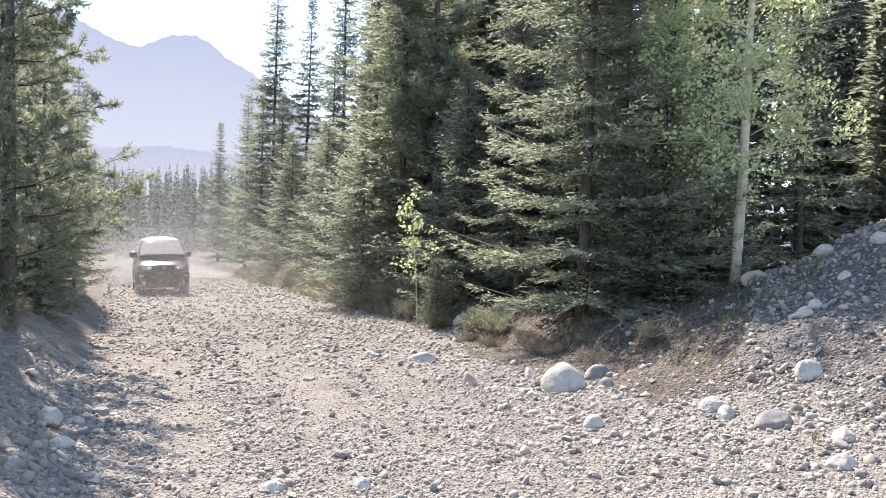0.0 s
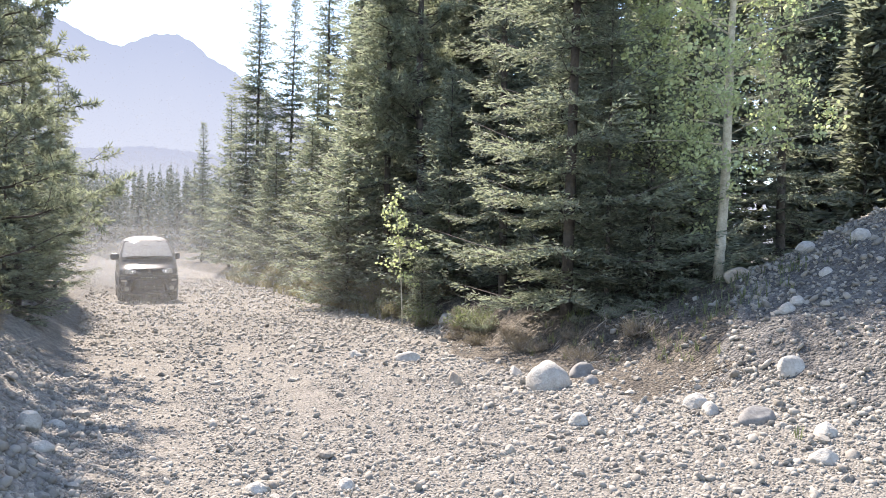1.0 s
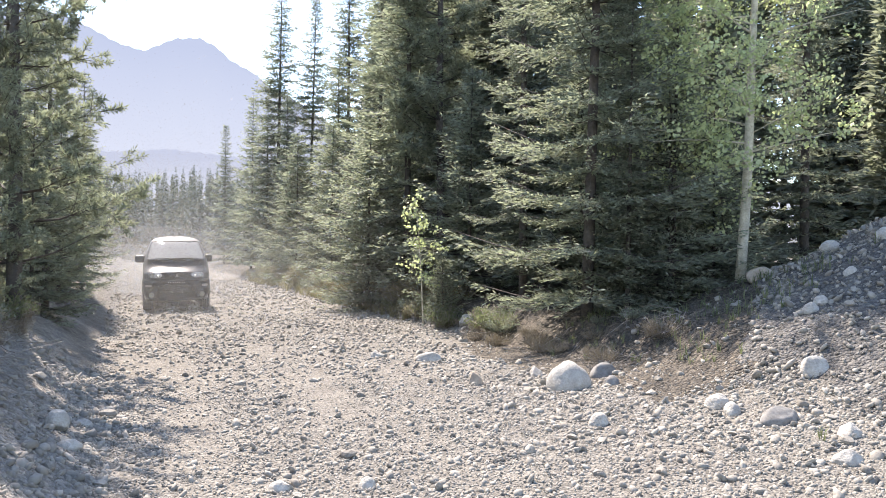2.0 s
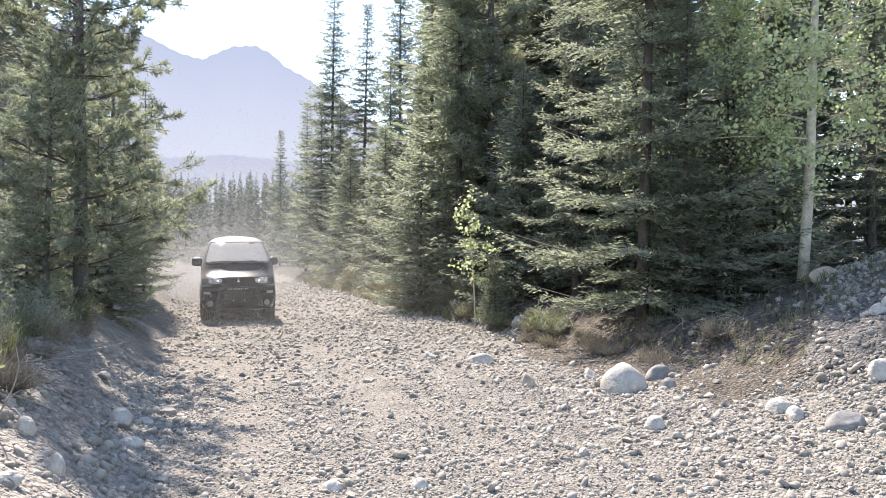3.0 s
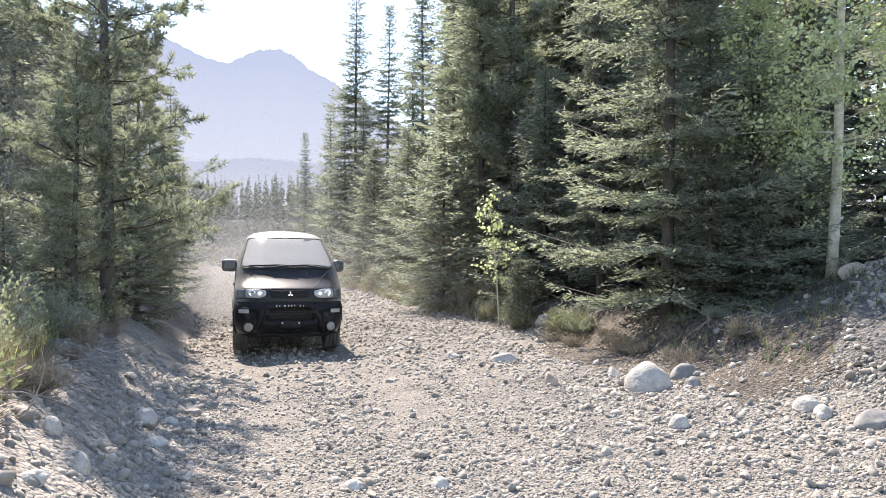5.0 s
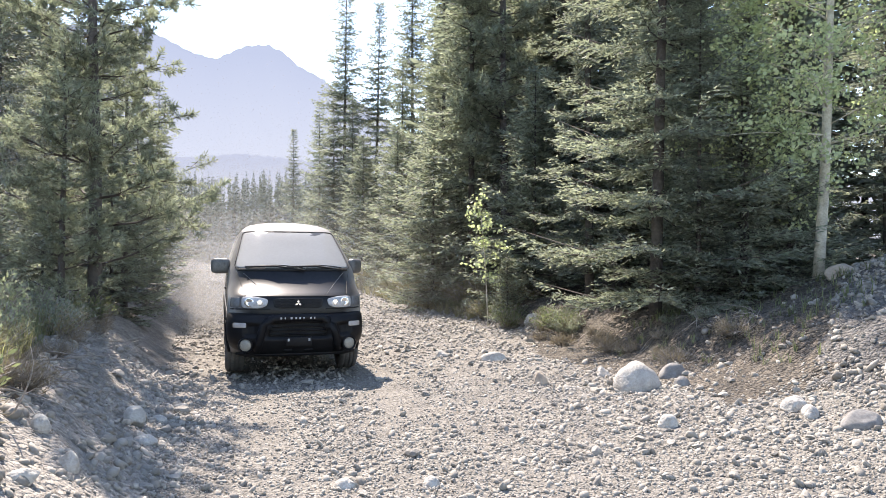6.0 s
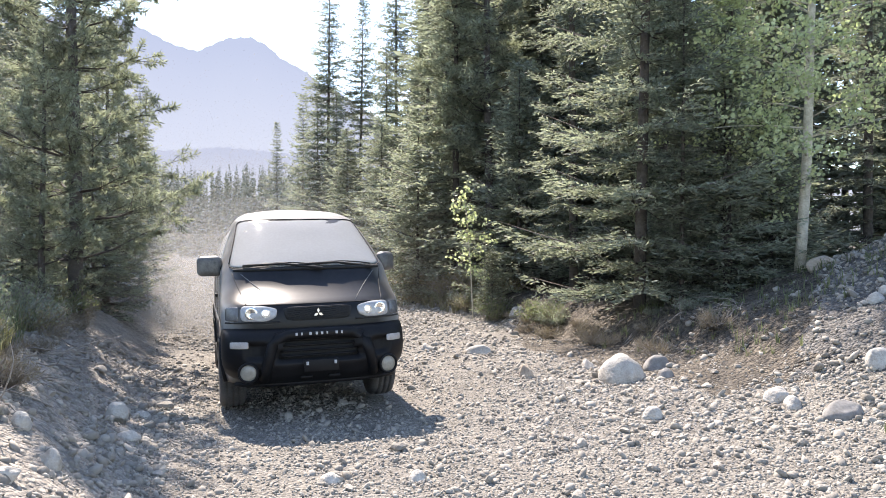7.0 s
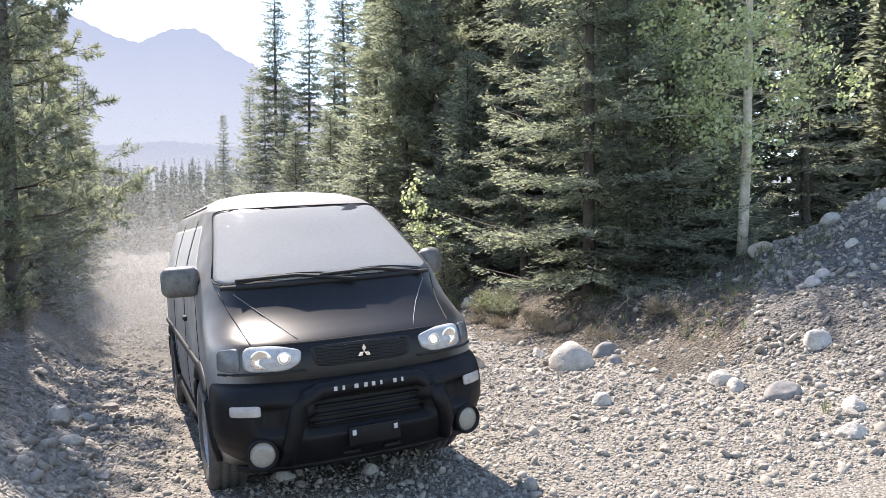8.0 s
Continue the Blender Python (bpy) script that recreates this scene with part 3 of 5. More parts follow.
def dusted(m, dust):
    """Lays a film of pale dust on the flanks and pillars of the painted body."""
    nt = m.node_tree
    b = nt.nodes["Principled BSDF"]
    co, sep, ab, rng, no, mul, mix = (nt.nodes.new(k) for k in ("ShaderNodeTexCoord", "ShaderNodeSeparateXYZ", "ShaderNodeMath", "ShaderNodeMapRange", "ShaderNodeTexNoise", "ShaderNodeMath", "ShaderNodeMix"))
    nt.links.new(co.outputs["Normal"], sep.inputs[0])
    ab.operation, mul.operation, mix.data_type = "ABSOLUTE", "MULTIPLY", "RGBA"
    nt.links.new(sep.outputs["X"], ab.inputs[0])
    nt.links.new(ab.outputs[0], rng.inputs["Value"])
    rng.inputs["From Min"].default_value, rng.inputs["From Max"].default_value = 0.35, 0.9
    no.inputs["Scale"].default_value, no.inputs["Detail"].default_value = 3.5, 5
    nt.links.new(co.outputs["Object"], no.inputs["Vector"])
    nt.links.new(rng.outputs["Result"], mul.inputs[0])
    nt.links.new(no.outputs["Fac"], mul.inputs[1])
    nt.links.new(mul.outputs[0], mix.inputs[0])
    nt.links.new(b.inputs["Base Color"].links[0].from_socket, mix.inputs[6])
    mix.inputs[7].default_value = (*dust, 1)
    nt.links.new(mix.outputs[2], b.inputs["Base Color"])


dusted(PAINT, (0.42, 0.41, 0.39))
ROOF_DUST = material("dust_on_roof", (0.1, 0.098, 0.094), (0.19, 0.185, 0.175), 0.75, 2.0, 30, 0.05, dist=0.002)
MIRROR = material("dusty_mirror_shell", (0.03, 0.03, 0.03), (0.13, 0.127, 0.12), 0.45, 12, 60, 0.05, dist=0.002)
PLASTIC = material("black_bumper_plastic", (0.003, 0.003, 0.004), (0.011, 0.011, 0.012), 0.5, 5, 60, 0.1, dist=0.002, spec=0.16)
DARK = material("dark_opening", (0.004, 0.004, 0.004), (0.009, 0.009, 0.009), 0.8, 5, 40, 0.0)
RUBBER = material("tyre_rubber", (0.03, 0.03, 0.03), (0.11, 0.105, 0.1), 0.9, 6, 60, 0.3, dist=0.004)
CHROME = material("bright_metal", (0.55, 0.55, 0.55), (0.7, 0.7, 0.7), 0.25, 10, 60, 0.0, metal=1.0)
STEEL = material("wheel_steel", (0.2, 0.2, 0.2), (0.42, 0.41, 0.4), 0.5, 10, 60, 0.0, metal=0.6)
AMBER = material("pale_indicator_lens", (0.26, 0.235, 0.21), (0.38, 0.34, 0.31), 0.25, 20, 90, 0.0)
SMOKE = material("smoked_corner_lens", (0.07, 0.07, 0.072), (0.13, 0.13, 0.13), 0.2, 20, 90, 0.0)
LENS = material("clear_lamp_lens", (0.24, 0.24, 0.24), (0.42, 0.418, 0.412), 0.1, 14, 50, 0.15, dist=0.004)
FOG = material("fog_lamp_glass", (0.17, 0.16, 0.135), (0.27, 0.255, 0.215), 0.2, 14, 60, 0.1)
SIGN = material("grey_letter_paint", (0.3, 0.3, 0.3), (0.45, 0.45, 0.45), 0.5, 20, 60, 0.0)
LAMP_ON = material("lit_lamp", (0.9, 0.9, 0.9), (1, 1, 1), 0.2, 10, 50, 0.0)
lb = LAMP_ON.node_tree.nodes["Principled BSDF"]
lb.inputs["Emission Color"].default_value, lb.inputs["Emission Strength"].default_value = (1.0, 0.95, 0.86, 1), 0.4


def dusty_glass(name, dust, colour):
    m = material(name, tuple(c * 0.8 for c in colour), colour, 0.55, 1.6, 40, 0.0)
    nt = m.node_tree
    b, out = nt.nodes["Principled BSDF"], nt.nodes["Material Output"]
    g, mx = nt.nodes.new("ShaderNodeBsdfGlass"), nt.nodes.new("ShaderNodeMixShader")
    g.inputs["Roughness"].default_value, g.inputs["IOR"].default_value = 0.05, 1.45
    b.inputs["Roughness"].default_value, b.inputs["Specular IOR Level"].default_value = 0.8, 0.12
    b.inputs["Coat Weight"].default_value, b.inputs["Coat Roughness"].default_value = 0.12, 0.06
    mx.inputs[0].default_value = dust
    nt.links.new(g.outputs[0], mx.inputs[1])
    nt.links.new(b.outputs[0], mx.inputs[2])
    nt.links.new(mx.outputs[0], out.inputs["Surface"])
    return m


SCREEN = dusty_glass("dusty_windscreen", 0.92, (0.225, 0.231, 0.231))
SIDE_GLASS = dusty_glass("dusty_side_glass", 0.88, (0.42, 0.415, 0.4))

LEVELS = [0.30, 0.36, 0.42, 0.48, 0.54, 0.60, 0.66, 0.72, 0.80, 0.86, 0.92, 0.97, 1.00, 1.03, 1.07, 1.12, 1.18, 1.24, 1.28, 1.31, 1.36, 1.44, 1.52, 1.60, 1.68, 1.75, 1.80, 1.84, 1.88, 1.91, 1.94, 1.96]
Z_F, Y_F = [0.30, 0.45, 0.60, 0.80, 0.90, 0.97, 1.0, 1.04, 1.12, 1.2, 1.28, 1.33, 1.5, 1.7, 1.8, 1.86, 1.92, 1.96], [-0.78, -0.85, -0.88, -0.895, -0.885, -0.86, -0.82, -0.73, -0.58, -0.48, -0.41, -0.36, -0.10, 0.22, 0.40, 0.55, 0.85, 1.3]
Z_H, X_H = [0.30, 0.45, 0.60, 0.80, 1.0, 1.2, 1.3, 1.5, 1.7, 1.8, 1.86, 1.92, 1.96], [0.775, 0.802, 0.81, 0.812, 0.81, 0.803, 0.795, 0.742, 0.675, 0.635, 0.585, 0.47, 0.28]
CORNER, POWER = 0.45, 2.6


def y_front(z):
    return float(np.interp(z, Z_F, Y_F))


def half(z):
    return float(np.interp(z, Z_H, X_H))


def front_y(x, z):
    q = min(abs(x) / half(z), 1.0) ** POWER
    return y_front(z) + CORNER * (1 - (1 - q) ** (1 / POWER))


def side_x(y, z):
    u = 1 - (y - y_front(z)) / CORNER
    return half(z) * (1 - u ** POWER) ** (1 / POWER) if u > 0 else half(z)


def body_mesh():
    verts, faces = [], []
    qs = np.linspace(-1, 1, 27)
    ys = np.linspace(0, 1, 64)
    for z in LEVELS:
        h, yf = half(z), y_front(z)
        yr = 3.55 - 0.25 * max(0, z - 1.0) ** 2 - (0.25 if z > 1.9 else 0)
        ring = []
        for q in qs:
            a = math.sin(q * math.pi / 2)
            x = h * math.copysign(abs(a) ** 0.9, a)
            ring.append((x, front_y(x, z)))
        y0 = yf + CORNER
        ring += [(h, y0 + (yr - 0.15 - y0) * t) for t in ys[1:]]
        ring += [(h - 0.05, yr - 0.04), (h - 0.15, yr), (0, yr + 0.03), (-h + 0.15, yr), (-h + 0.05, yr - 0.04)]
        ring += [(-h, y0 + (yr - 0.15 - y0) * t) for t in ys[::-1][:-1]]
        for x, y in ring:
            for wy in (0.0, 2.8):
                if (y - wy) ** 2 + (z - 0.37) ** 2 < 0.425 ** 2 and abs(x) > 0.5:
                    x = math.copysign(0.52, x)
            verts.append((x, y, z))
        n = len(ring)
    for i in range(len(LEVELS) - 1):
        for k in range(n):
            a, b = i * n + k, i * n + (k + 1) % n
            faces.append((a, b, b + n, a + n))
    faces.append(tuple((len(LEVELS) - 1) * n + k for k in range(n)))
    faces.append(tuple(range(n))[::-1])
    return verts, faces


def inset_patch(outline, to3, thick, dome=0.0, rings=(1.0, 0.93, 0.7, 0.4)):
    """A rounded patch that lies on a curved surface: to3(u, v, off) gives the place, thick how proud it stands."""
    c = np.mean(outline, 0)
    verts, faces, n = [], [], len(outline)
    for u, v in outline:
        verts.append(to3(u, v, -0.012))
    for k, r in enumerate(rings):
        for u, v in outline:
            p = c + (np.array((u, v)) - c) * r
            verts.append(to3(p[0], p[1], thick * (0.6 if k == 0 else 1.0) + dome * (1 - r)))
    verts.append(to3(c[0], c[1], thick + dome))
    for k in range(len(rings)):
        for i in range(n):
            a, b = k * n + i, k * n + (i + 1) % n
            faces.append((a, b, b + n, a + n))
    last = len(rings) * n
    for i in range(n):
        faces.append((last + i, last + (i + 1) % n, len(verts) - 1))
    return verts, faces


def on_front(u, v, off):
    return Vector((u, front_y(u, v) - off * 0.95, v + off * 0.25))


def on_side(sign):
    return lambda u, v, off: Vector((sign * (side_x(u, v) + off), u, v))


def rounded(points, r=0.25, n=4):
    """A polygon with its corners cut round."""
    out = []
    for i, p in enumerate(points):
        a, b, c = (np.array(q, float) for q in (points[i - 1], p, points[(i + 1) % len(points)]))
        p0, p1 = b + (a - b) * r, b + (c - b) * r
        for t in np.linspace(0, 1, n):
            out.append((1 - t) ** 2 * p0 + 2 * t * (1 - t) * b + t * t * p1)
    return out


def densify(points, n=5):
    out = []
    for i, p in enumerate(points):
        q = points[(i + 1) % len(points)]
        out += [np.array(p) + (np.array(q) - np.array(p)) * t for t in np.linspace(0, 1, n, endpoint=False)]
    return out


def box(sx, sy, sz, bevel=0.2, m=Matrix.Identity(4), seg=2):
    bm = bmesh.new()
    bmesh.ops.create_cube(bm, size=1.0)
    bmesh.ops.scale(bm, vec=(sx, sy, sz), verts=bm.verts)
    if bevel:
        bmesh.ops.bevel(bm, geom=list(bm.edges), offset=bevel * min(sx, sy, sz), segments=seg, affect="EDGES", profile=0.5)
    bmesh.ops.transform(bm, matrix=m, verts=bm.verts)
    return bm


def lathe(profile, seg=32, axis="x"):
    """A turned shape from (along, radius) pairs."""
    verts, faces, n = [], [], len(profile)
    for k in range(seg):
        a = 2 * math.pi * k / seg
        for x, r in profile:
            verts.append((x, r * math.cos(a), r * math.sin(a)) if axis == "x" else (r * math.cos(a), x, r * math.sin(a)))
    for k in range(seg):
        for i in range(n - 1):
            a, b = k * n + i, ((k + 1) % seg) * n + i
            faces.append((a, a + 1, b + 1, b))
    return verts, faces


BUMP_Z, BUMP_Y, BUMP_X = [0.27, 0.31, 0.38, 0.46, 0.56, 0.66, 0.73, 0.77, 0.79], [-0.74, -0.86, -0.94, -0.985, -1.0, -0.99, -0.965, -0.93, -0.88], [0.75, 0.782, 0.806, 0.814, 0.816, 0.814, 0.81, 0.806, 0.798]


def bumper_y(x, z):
    h = float(np.interp(z, BUMP_Z, BUMP_X))
    q = min(abs(x) / h, 1.0) ** 2.8
    return float(np.interp(z, BUMP_Z, BUMP_Y)) + 0.42 * (1 - (1 - q) ** (1 / 2.8))


def on_bumper(u, v, off):
    return Vector((u, bumper_y(u, v) - off, v))


def bumper_mesh():
    verts, faces = [], []
    qs = np.linspace(-1, 1, 49)
    zs = np.linspace(0.27, 0.79, 24)
    for z in zs:
        h = float(np.interp(z, BUMP_Z, BUMP_X))
        row = [(-h, -0.44 + 0.0)]
        for q in qs:
            a = math.sin(q * math.pi / 2)
            x = h * math.copysign(abs(a) ** 0.9, a)
            y = bumper_y(x, z)
            if abs(x) < 0.33 + (0.66 - z) * 0.2 and 0.50 < z < 0.68:
                y += 0.10
            if 0.46 < abs(x) < 0.6 and 0.52 < z < 0.66:
                y += 0.06
            row.append((x, y))
        row.append((h, -0.44))
        for x, y in row:
            up = 0.11 * max(0.0, abs(x) - 0.55) / 0.3 * (0.79 - z) / 0.52
            verts.append((x, y, z + up))
        n = len(row)
    for i in range(len(zs) - 1):
        for k in range(n - 1):
            a = i * n + k
            faces.append((a, a + 1, a + n + 1, a + n))
    top = (len(zs) - 1) * n
    faces.append(tuple(top + k for k in range(n)))
    faces.append(tuple(range(n))[::-1])
    return verts, faces


def build_wheel(van, x, y):
    hub = thing("wheel", pose(x, y, 0.36), "", "")
    hub.parent = van
    hub.matrix_basis = pose(x, y, 0.36)
    sg = 1 if x > 0 else -1
    prof = [(-0.10, 0.21), (-0.115, 0.25), (-0.118, 0.31), (-0.105, 0.345), (-0.08, 0.358), (-0.06, 0.36), (-0.058, 0.35), (-0.045, 0.35), (-0.043, 0.362), (-0.005, 0.363), (-0.004, 0.352), (0.004, 0.352), (0.005, 0.363), (0.043, 0.362), (0.045, 0.35), (0.058, 0.35), (0.06, 0.36), (0.08, 0.358), (0.105, 0.345), (0.118, 0.31), (0.115, 0.25), (0.10, 0.21)]
    v, f = lathe(prof, 48)
    v = [(p[0], p[1] * (1 - (0.012 if (i // len(prof)) % 2 and math.hypot(p[1], p[2]) > 0.354 else 0)), p[2]) for i, p in enumerate(v)]
    part("tyre", (v, f), RUBBER, hub, "dusty tyre with a ribbed tread")
    part("rim", lathe([(sg * 0.10, 0.212), (sg * 0.085, 0.2), (sg * 0.04, 0.17), (sg * 0.03, 0.1), (sg * 0.06, 0.09), (sg * 0.07, 0.05), (sg * 0.07, 0.0)], 32), STEEL, hub, "grey wheel rim")
    for k in range(6):
        bm = box(0.03, 0.05, 0.12, 0.2, pose(sg * 0.055, 0, 0, 60 * k) @ pose(0, 0, 0.14))
        part("spoke", bm, STEEL, hub)
    return hub


def build_van():
    van = thing("van", Matrix.Identity(4), "dust-covered black passenger van with lit headlights", "van")
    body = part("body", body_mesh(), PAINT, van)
    body.data.materials.append(ROOF_DUST)
    for p in body.data.polygons:
        if p.center.z > 1.8 and p.normal.z > 0.25:
            p.material_index = 1
    part("windscreen", inset_patch(densify(rounded([(-0.72, 1.315), (0.72, 1.315), (0.592, 1.785), (-0.592, 1.785)], 0.08), 4), on_front, 0.008, rings=(1.0, 0.96, 0.8, 0.6, 0.4, 0.2)), SCREEN, van, "windscreen coated with pale dust")
    seal = [on_front(u, v, 0.01) for u, v in densify(rounded([(-0.73, 1.305), (0.73, 1.305), (0.602, 1.797), (-0.602, 1.797)], 0.08), 4)]
    part("windscreen_seal", tube([[(*p, 0.005) for p in seal + seal[:1]]], 5), DARK, van)
    # bonnet seams
    for sg in (-1, 1):
        seam = [on_front(sg * (0.70 - 0.10 * t), 1.27 - 0.285 * t, 0.002) for t in np.linspace(0, 1, 12)]
        part("bonnet_seam", tube([[(*p, 0.0035) for p in seam]], 4), DARK, van)
        crease = [on_front(sg * (0.62 - 0.27 * t), 1.255 - 0.25 * t, 0.001) for t in np.linspace(0, 1, 12)]
        part("bonnet_crease", tube([[(*p, 0.0032) for p in crease]], 4), ROOF_DUST, van)
    edge = [on_front(x, 0.985, 0.0) for x in np.linspace(-0.62, 0.62, 21)]
    part("bonnet_edge", tube([[(*p, 0.008) for p in edge]], 5), DARK, van)
    # grille between the lamps
    grille = part("grille", inset_patch(densify(rounded([(-0.31, 0.965), (0.31, 0.965), (0.27, 0.845), (-0.27, 0.845)], 0.2), 3), on_front, 0.004), DARK, van, "dark honeycomb grille")
    for i in range(6):
        z = 0.858 + i * 0.018
        part("mesh_bar", tube([[(*on_front(x, z + 0.004 * math.sin(x * 60), 0.008), 0.0025) for x in np.linspace(-0.27, 0.27, 36)]], 4), PLASTIC, grille)
    for ang in (90, 210, 330):
        a = radians(ang)
        d, n = Vector((math.cos(a), 0, math.sin(a))), Vector((-math.sin(a), 0, math.cos(a)))
        c = Vector((0, front_y(0, 0.905) - 0.022, 0.905))
        pts = [c, c + d * 0.022 + n * 0.013, c + d * 0.044, c + d * 0.022 - n * 0.013]
        part("emblem", (pts + [p + Vector((0, 0.012, 0)) for p in pts], [(0, 1, 2, 3), (7, 6, 5, 4), (0, 4, 5, 1), (1, 5, 6, 2), (2, 6, 7, 3), (3, 7, 4, 0)]), CHROME, van, "small bright badge", smooth=False)
    for sg in (-1, 1):
        out = [(sg * x, z) for x, z in ((0.345, 0.952), (0.48, 0.983), (0.65, 0.985), (0.655, 0.85), (0.44, 0.845), (0.36, 0.88))]
        lamp = part("headlight", inset_patch(densify(rounded(out, 0.3), 3), on_front, 0.012, 0.012), LENS, van, "clear headlight, lit")
        m = Matrix.Translation(on_front(sg * 0.565, 0.915, 0.02)) @ pose(0, 0, 0, 0, 0, sg * 14)
        v, f = lathe([(0.004, 0.0), (-0.002, 0.03), (-0.008, 0.05), (-0.004, 0.056)], 20, "y")
        part("reflector_bowl", ([m @ Vector(p) for p in v], f), CHROME, lamp)
        for x, z, r in ((0.445, 0.912, 0.022),):
            m = Matrix.Translation(on_front(sg * x, z, 0.018)) @ pose(0, 0, 0, 0, 0, sg * 10)
            v, f = lathe([(-0.028, 0.0), (-0.026, r * 0.45), (-0.018, r * 0.8), (0.0, r)], 20, "y")
            part("lit_bulb", ([m @ Vector(p) for p in v], f), LAMP_ON, lamp, "glowing lamp")
            v, f = lathe([(-0.004, r * 1.75), (-0.008, r * 1.6), (0.004, r * 1.02)], 20, "y")
            part("reflector_ring", ([m @ Vector(p) for p in v], f), CHROME, lamp)
        out = [(sg * x, z) for x, z in ((0.668, 0.98), (0.772, 0.97), (0.78, 0.855), (0.672, 0.85))]
        part("side_marker", inset_patch(densify(rounded(out, 0.2), 3), on_front, 0.008), SMOKE, van, "smoked corner lamp beside the headlight")
        sil = [on_front(sg * x, 0.838, 0.004) for x in np.linspace(0.33, 0.775, 14)]
        part("lamp_trim", tube([[(*p, 0.008) for p in sil]], 5), DARK, van)
    # bumper with its guard
    bumper = part("bumper", bumper_mesh(), PLASTIC, van, "large black plastic bumper")
    part("intake", inset_patch(densify(rounded([(-0.33, 0.665), (0.33, 0.665), (0.345, 0.515), (-0.345, 0.515)], 0.15), 3), lambda u, v, o: on_bumper(u, v, o - 0.098), 0.003), DARK, bumper)
    for z in (0.545, 0.59, 0.635):
        part("intake_slat", tube([[(*on_bumper(x, z, -0.075), 0.012) for x in np.linspace(-0.33, 0.33, 15)]], 6), PLASTIC, bumper)
    guard = [(-0.47, 0.36), (-0.455, 0.46), (-0.43, 0.56), (-0.40, 0.65), (-0.36, 0.705), (-0.28, 0.73), (-0.1, 0.738), (0.1, 0.738), (0.28, 0.73), (0.36, 0.705), (0.40, 0.65), (0.43, 0.56), (0.455, 0.46), (0.47, 0.36)]
    part("guard_bar", tube([[(*on_bumper(u, v, -0.004), 0.048) for u, v in guard]], 12), PLASTIC, bumper)
    for x, wd in ((-0.25, 0.03), (-0.2, 0.02), (-0.12, 0.035), (-0.06, 0.03), (-0.01, 0.03), (0.04, 0.02), (0.13, 0.03), (0.18, 0.02), (-0.165, 0.0)):
        if wd:
            part("letter_bar", box(wd * 0.65, 0.006, 0.024, 0.2, Matrix.Translation(on_bumper(x * 0.9 + 0.02, 0.738, 0.046))), SIGN, bumper, "short grey mark")
    plate = part("plate_bracket", box(0.30, 0.02, 0.105, 0.2, Matrix.Translation(on_bumper(0, 0.463, 0.012))), PLASTIC, bumper, "empty black plate bracket")
    for sg in (-1, 1):
        part("bolt", box(0.022, 0.01, 0.03, 0.2, Matrix.Translation(on_bumper(sg * 0.12, 0.485, 0.026))), SIGN, plate, "pale clip")
        part("lower_bar", box(0.10, 0.05, 0.025, 0.3, Matrix.Translation(on_bumper(sg * 0.12, 0.36, 0.0))), PLASTIC, bumper)
    part("skid_lip", tube([[(*on_bumper(x, 0.3, 0.0), 0.022) for x in np.linspace(-0.7, 0.7, 25)]], 8), PLASTIC, bumper)
    for sg in (-1, 1):
        out = [(sg * x, z) for x, z in ((0.6, 0.685), (0.75, 0.685), (0.75, 0.628), (0.6, 0.628))]
        part("indicator", inset_patch(densify(rounded(out, 0.15), 3), on_bumper, 0.008), AMBER, bumper, "pale indicator lens in the bumper")
        c = on_bumper(sg * 0.6, 0.425, 0.0)
        m = Matrix.Translation(c) @ pose(0, 0, 0, 0, 0, sg * 12)
        v, f = lathe([(0.06, 0.09), (-0.03, 0.09), (-0.046, 0.084), (-0.048, 0.072), (-0.03, 0.067)], 28, "y")
        pod = part("fog_lamp", ([m @ Vector(p) for p in v], f), PLASTIC, bumper, "round fog lamp in a black pod")
        v, f = lathe([(-0.046, 0.0), (-0.044, 0.035), (-0.04, 0.056), (-0.032, 0.068)], 28, "y")
        part("lamp_glass", ([m @ Vector(p) for p in v], f), FOG, pod, "pale round lamp glass")
    # wipers
    for x0, x1, z1 in ((0.12, -0.60, 1.30), (0.62, -0.10, 1.30)):
        a = on_front(x0, 1.285, 0.03)
        arm = [a, on_front((x0 + x1) / 2, 1.335, 0.035), on_front(x1, 1.325, 0.03)]
        part("wiper", tube([[(*p, 0.012) for p in arm]], 5), DARK, van, "black wiper arm")
        bl = [on_front(x0 - 0.02 + (x1 + 0.1 - x0) * t, 1.318 + 0.03 * math.sin(t * 3), 0.022) for t in np.linspace(0, 1, 12)]
        part("wiper_blade", tube([[(*p, 0.007) for p in bl]], 4), DARK, van)
    cowl = [on_front(x, 1.292, 0.004) for x in np.linspace(-0.68, 0.68, 21)]
    part("cowl", tube([[(*p, 0.016) for p in cowl]], 6), DARK, van)
    # sides
    for sg in (-1, 1):
        s3 = on_side(sg)
        part("front_side_window", inset_patch(densify(rounded([(0.14, 1.24), (0.98, 1.22), (1.0, 1.70), (0.62, 1.70)], 0.1), 5), s3, 0.004), SIDE_GLASS, van, "dusty front door window")
        part("rear_side_window", inset_patch(densify(rounded([(1.1, 1.22), (2.15, 1.22), (2.15, 1.70), (1.1, 1.70)], 0.08), 5), s3, 0.004), SIDE_GLASS, van, "dusty sliding door window")
        part("tail_side_window", inset_patch(densify(rounded([(2.25, 1.22), (3.25, 1.22), (3.15, 1.70), (2.25, 1.70)], 0.08), 5), s3, 0.004), SIDE_GLASS, van, "dusty tail window")
        for y0 in (1.05, 2.2):
            part("door_seam", tube([[(*s3(y0, z, 0.001), 0.004) for z in np.linspace(0.42, 1.75, 24)]], 4), DARK, van)
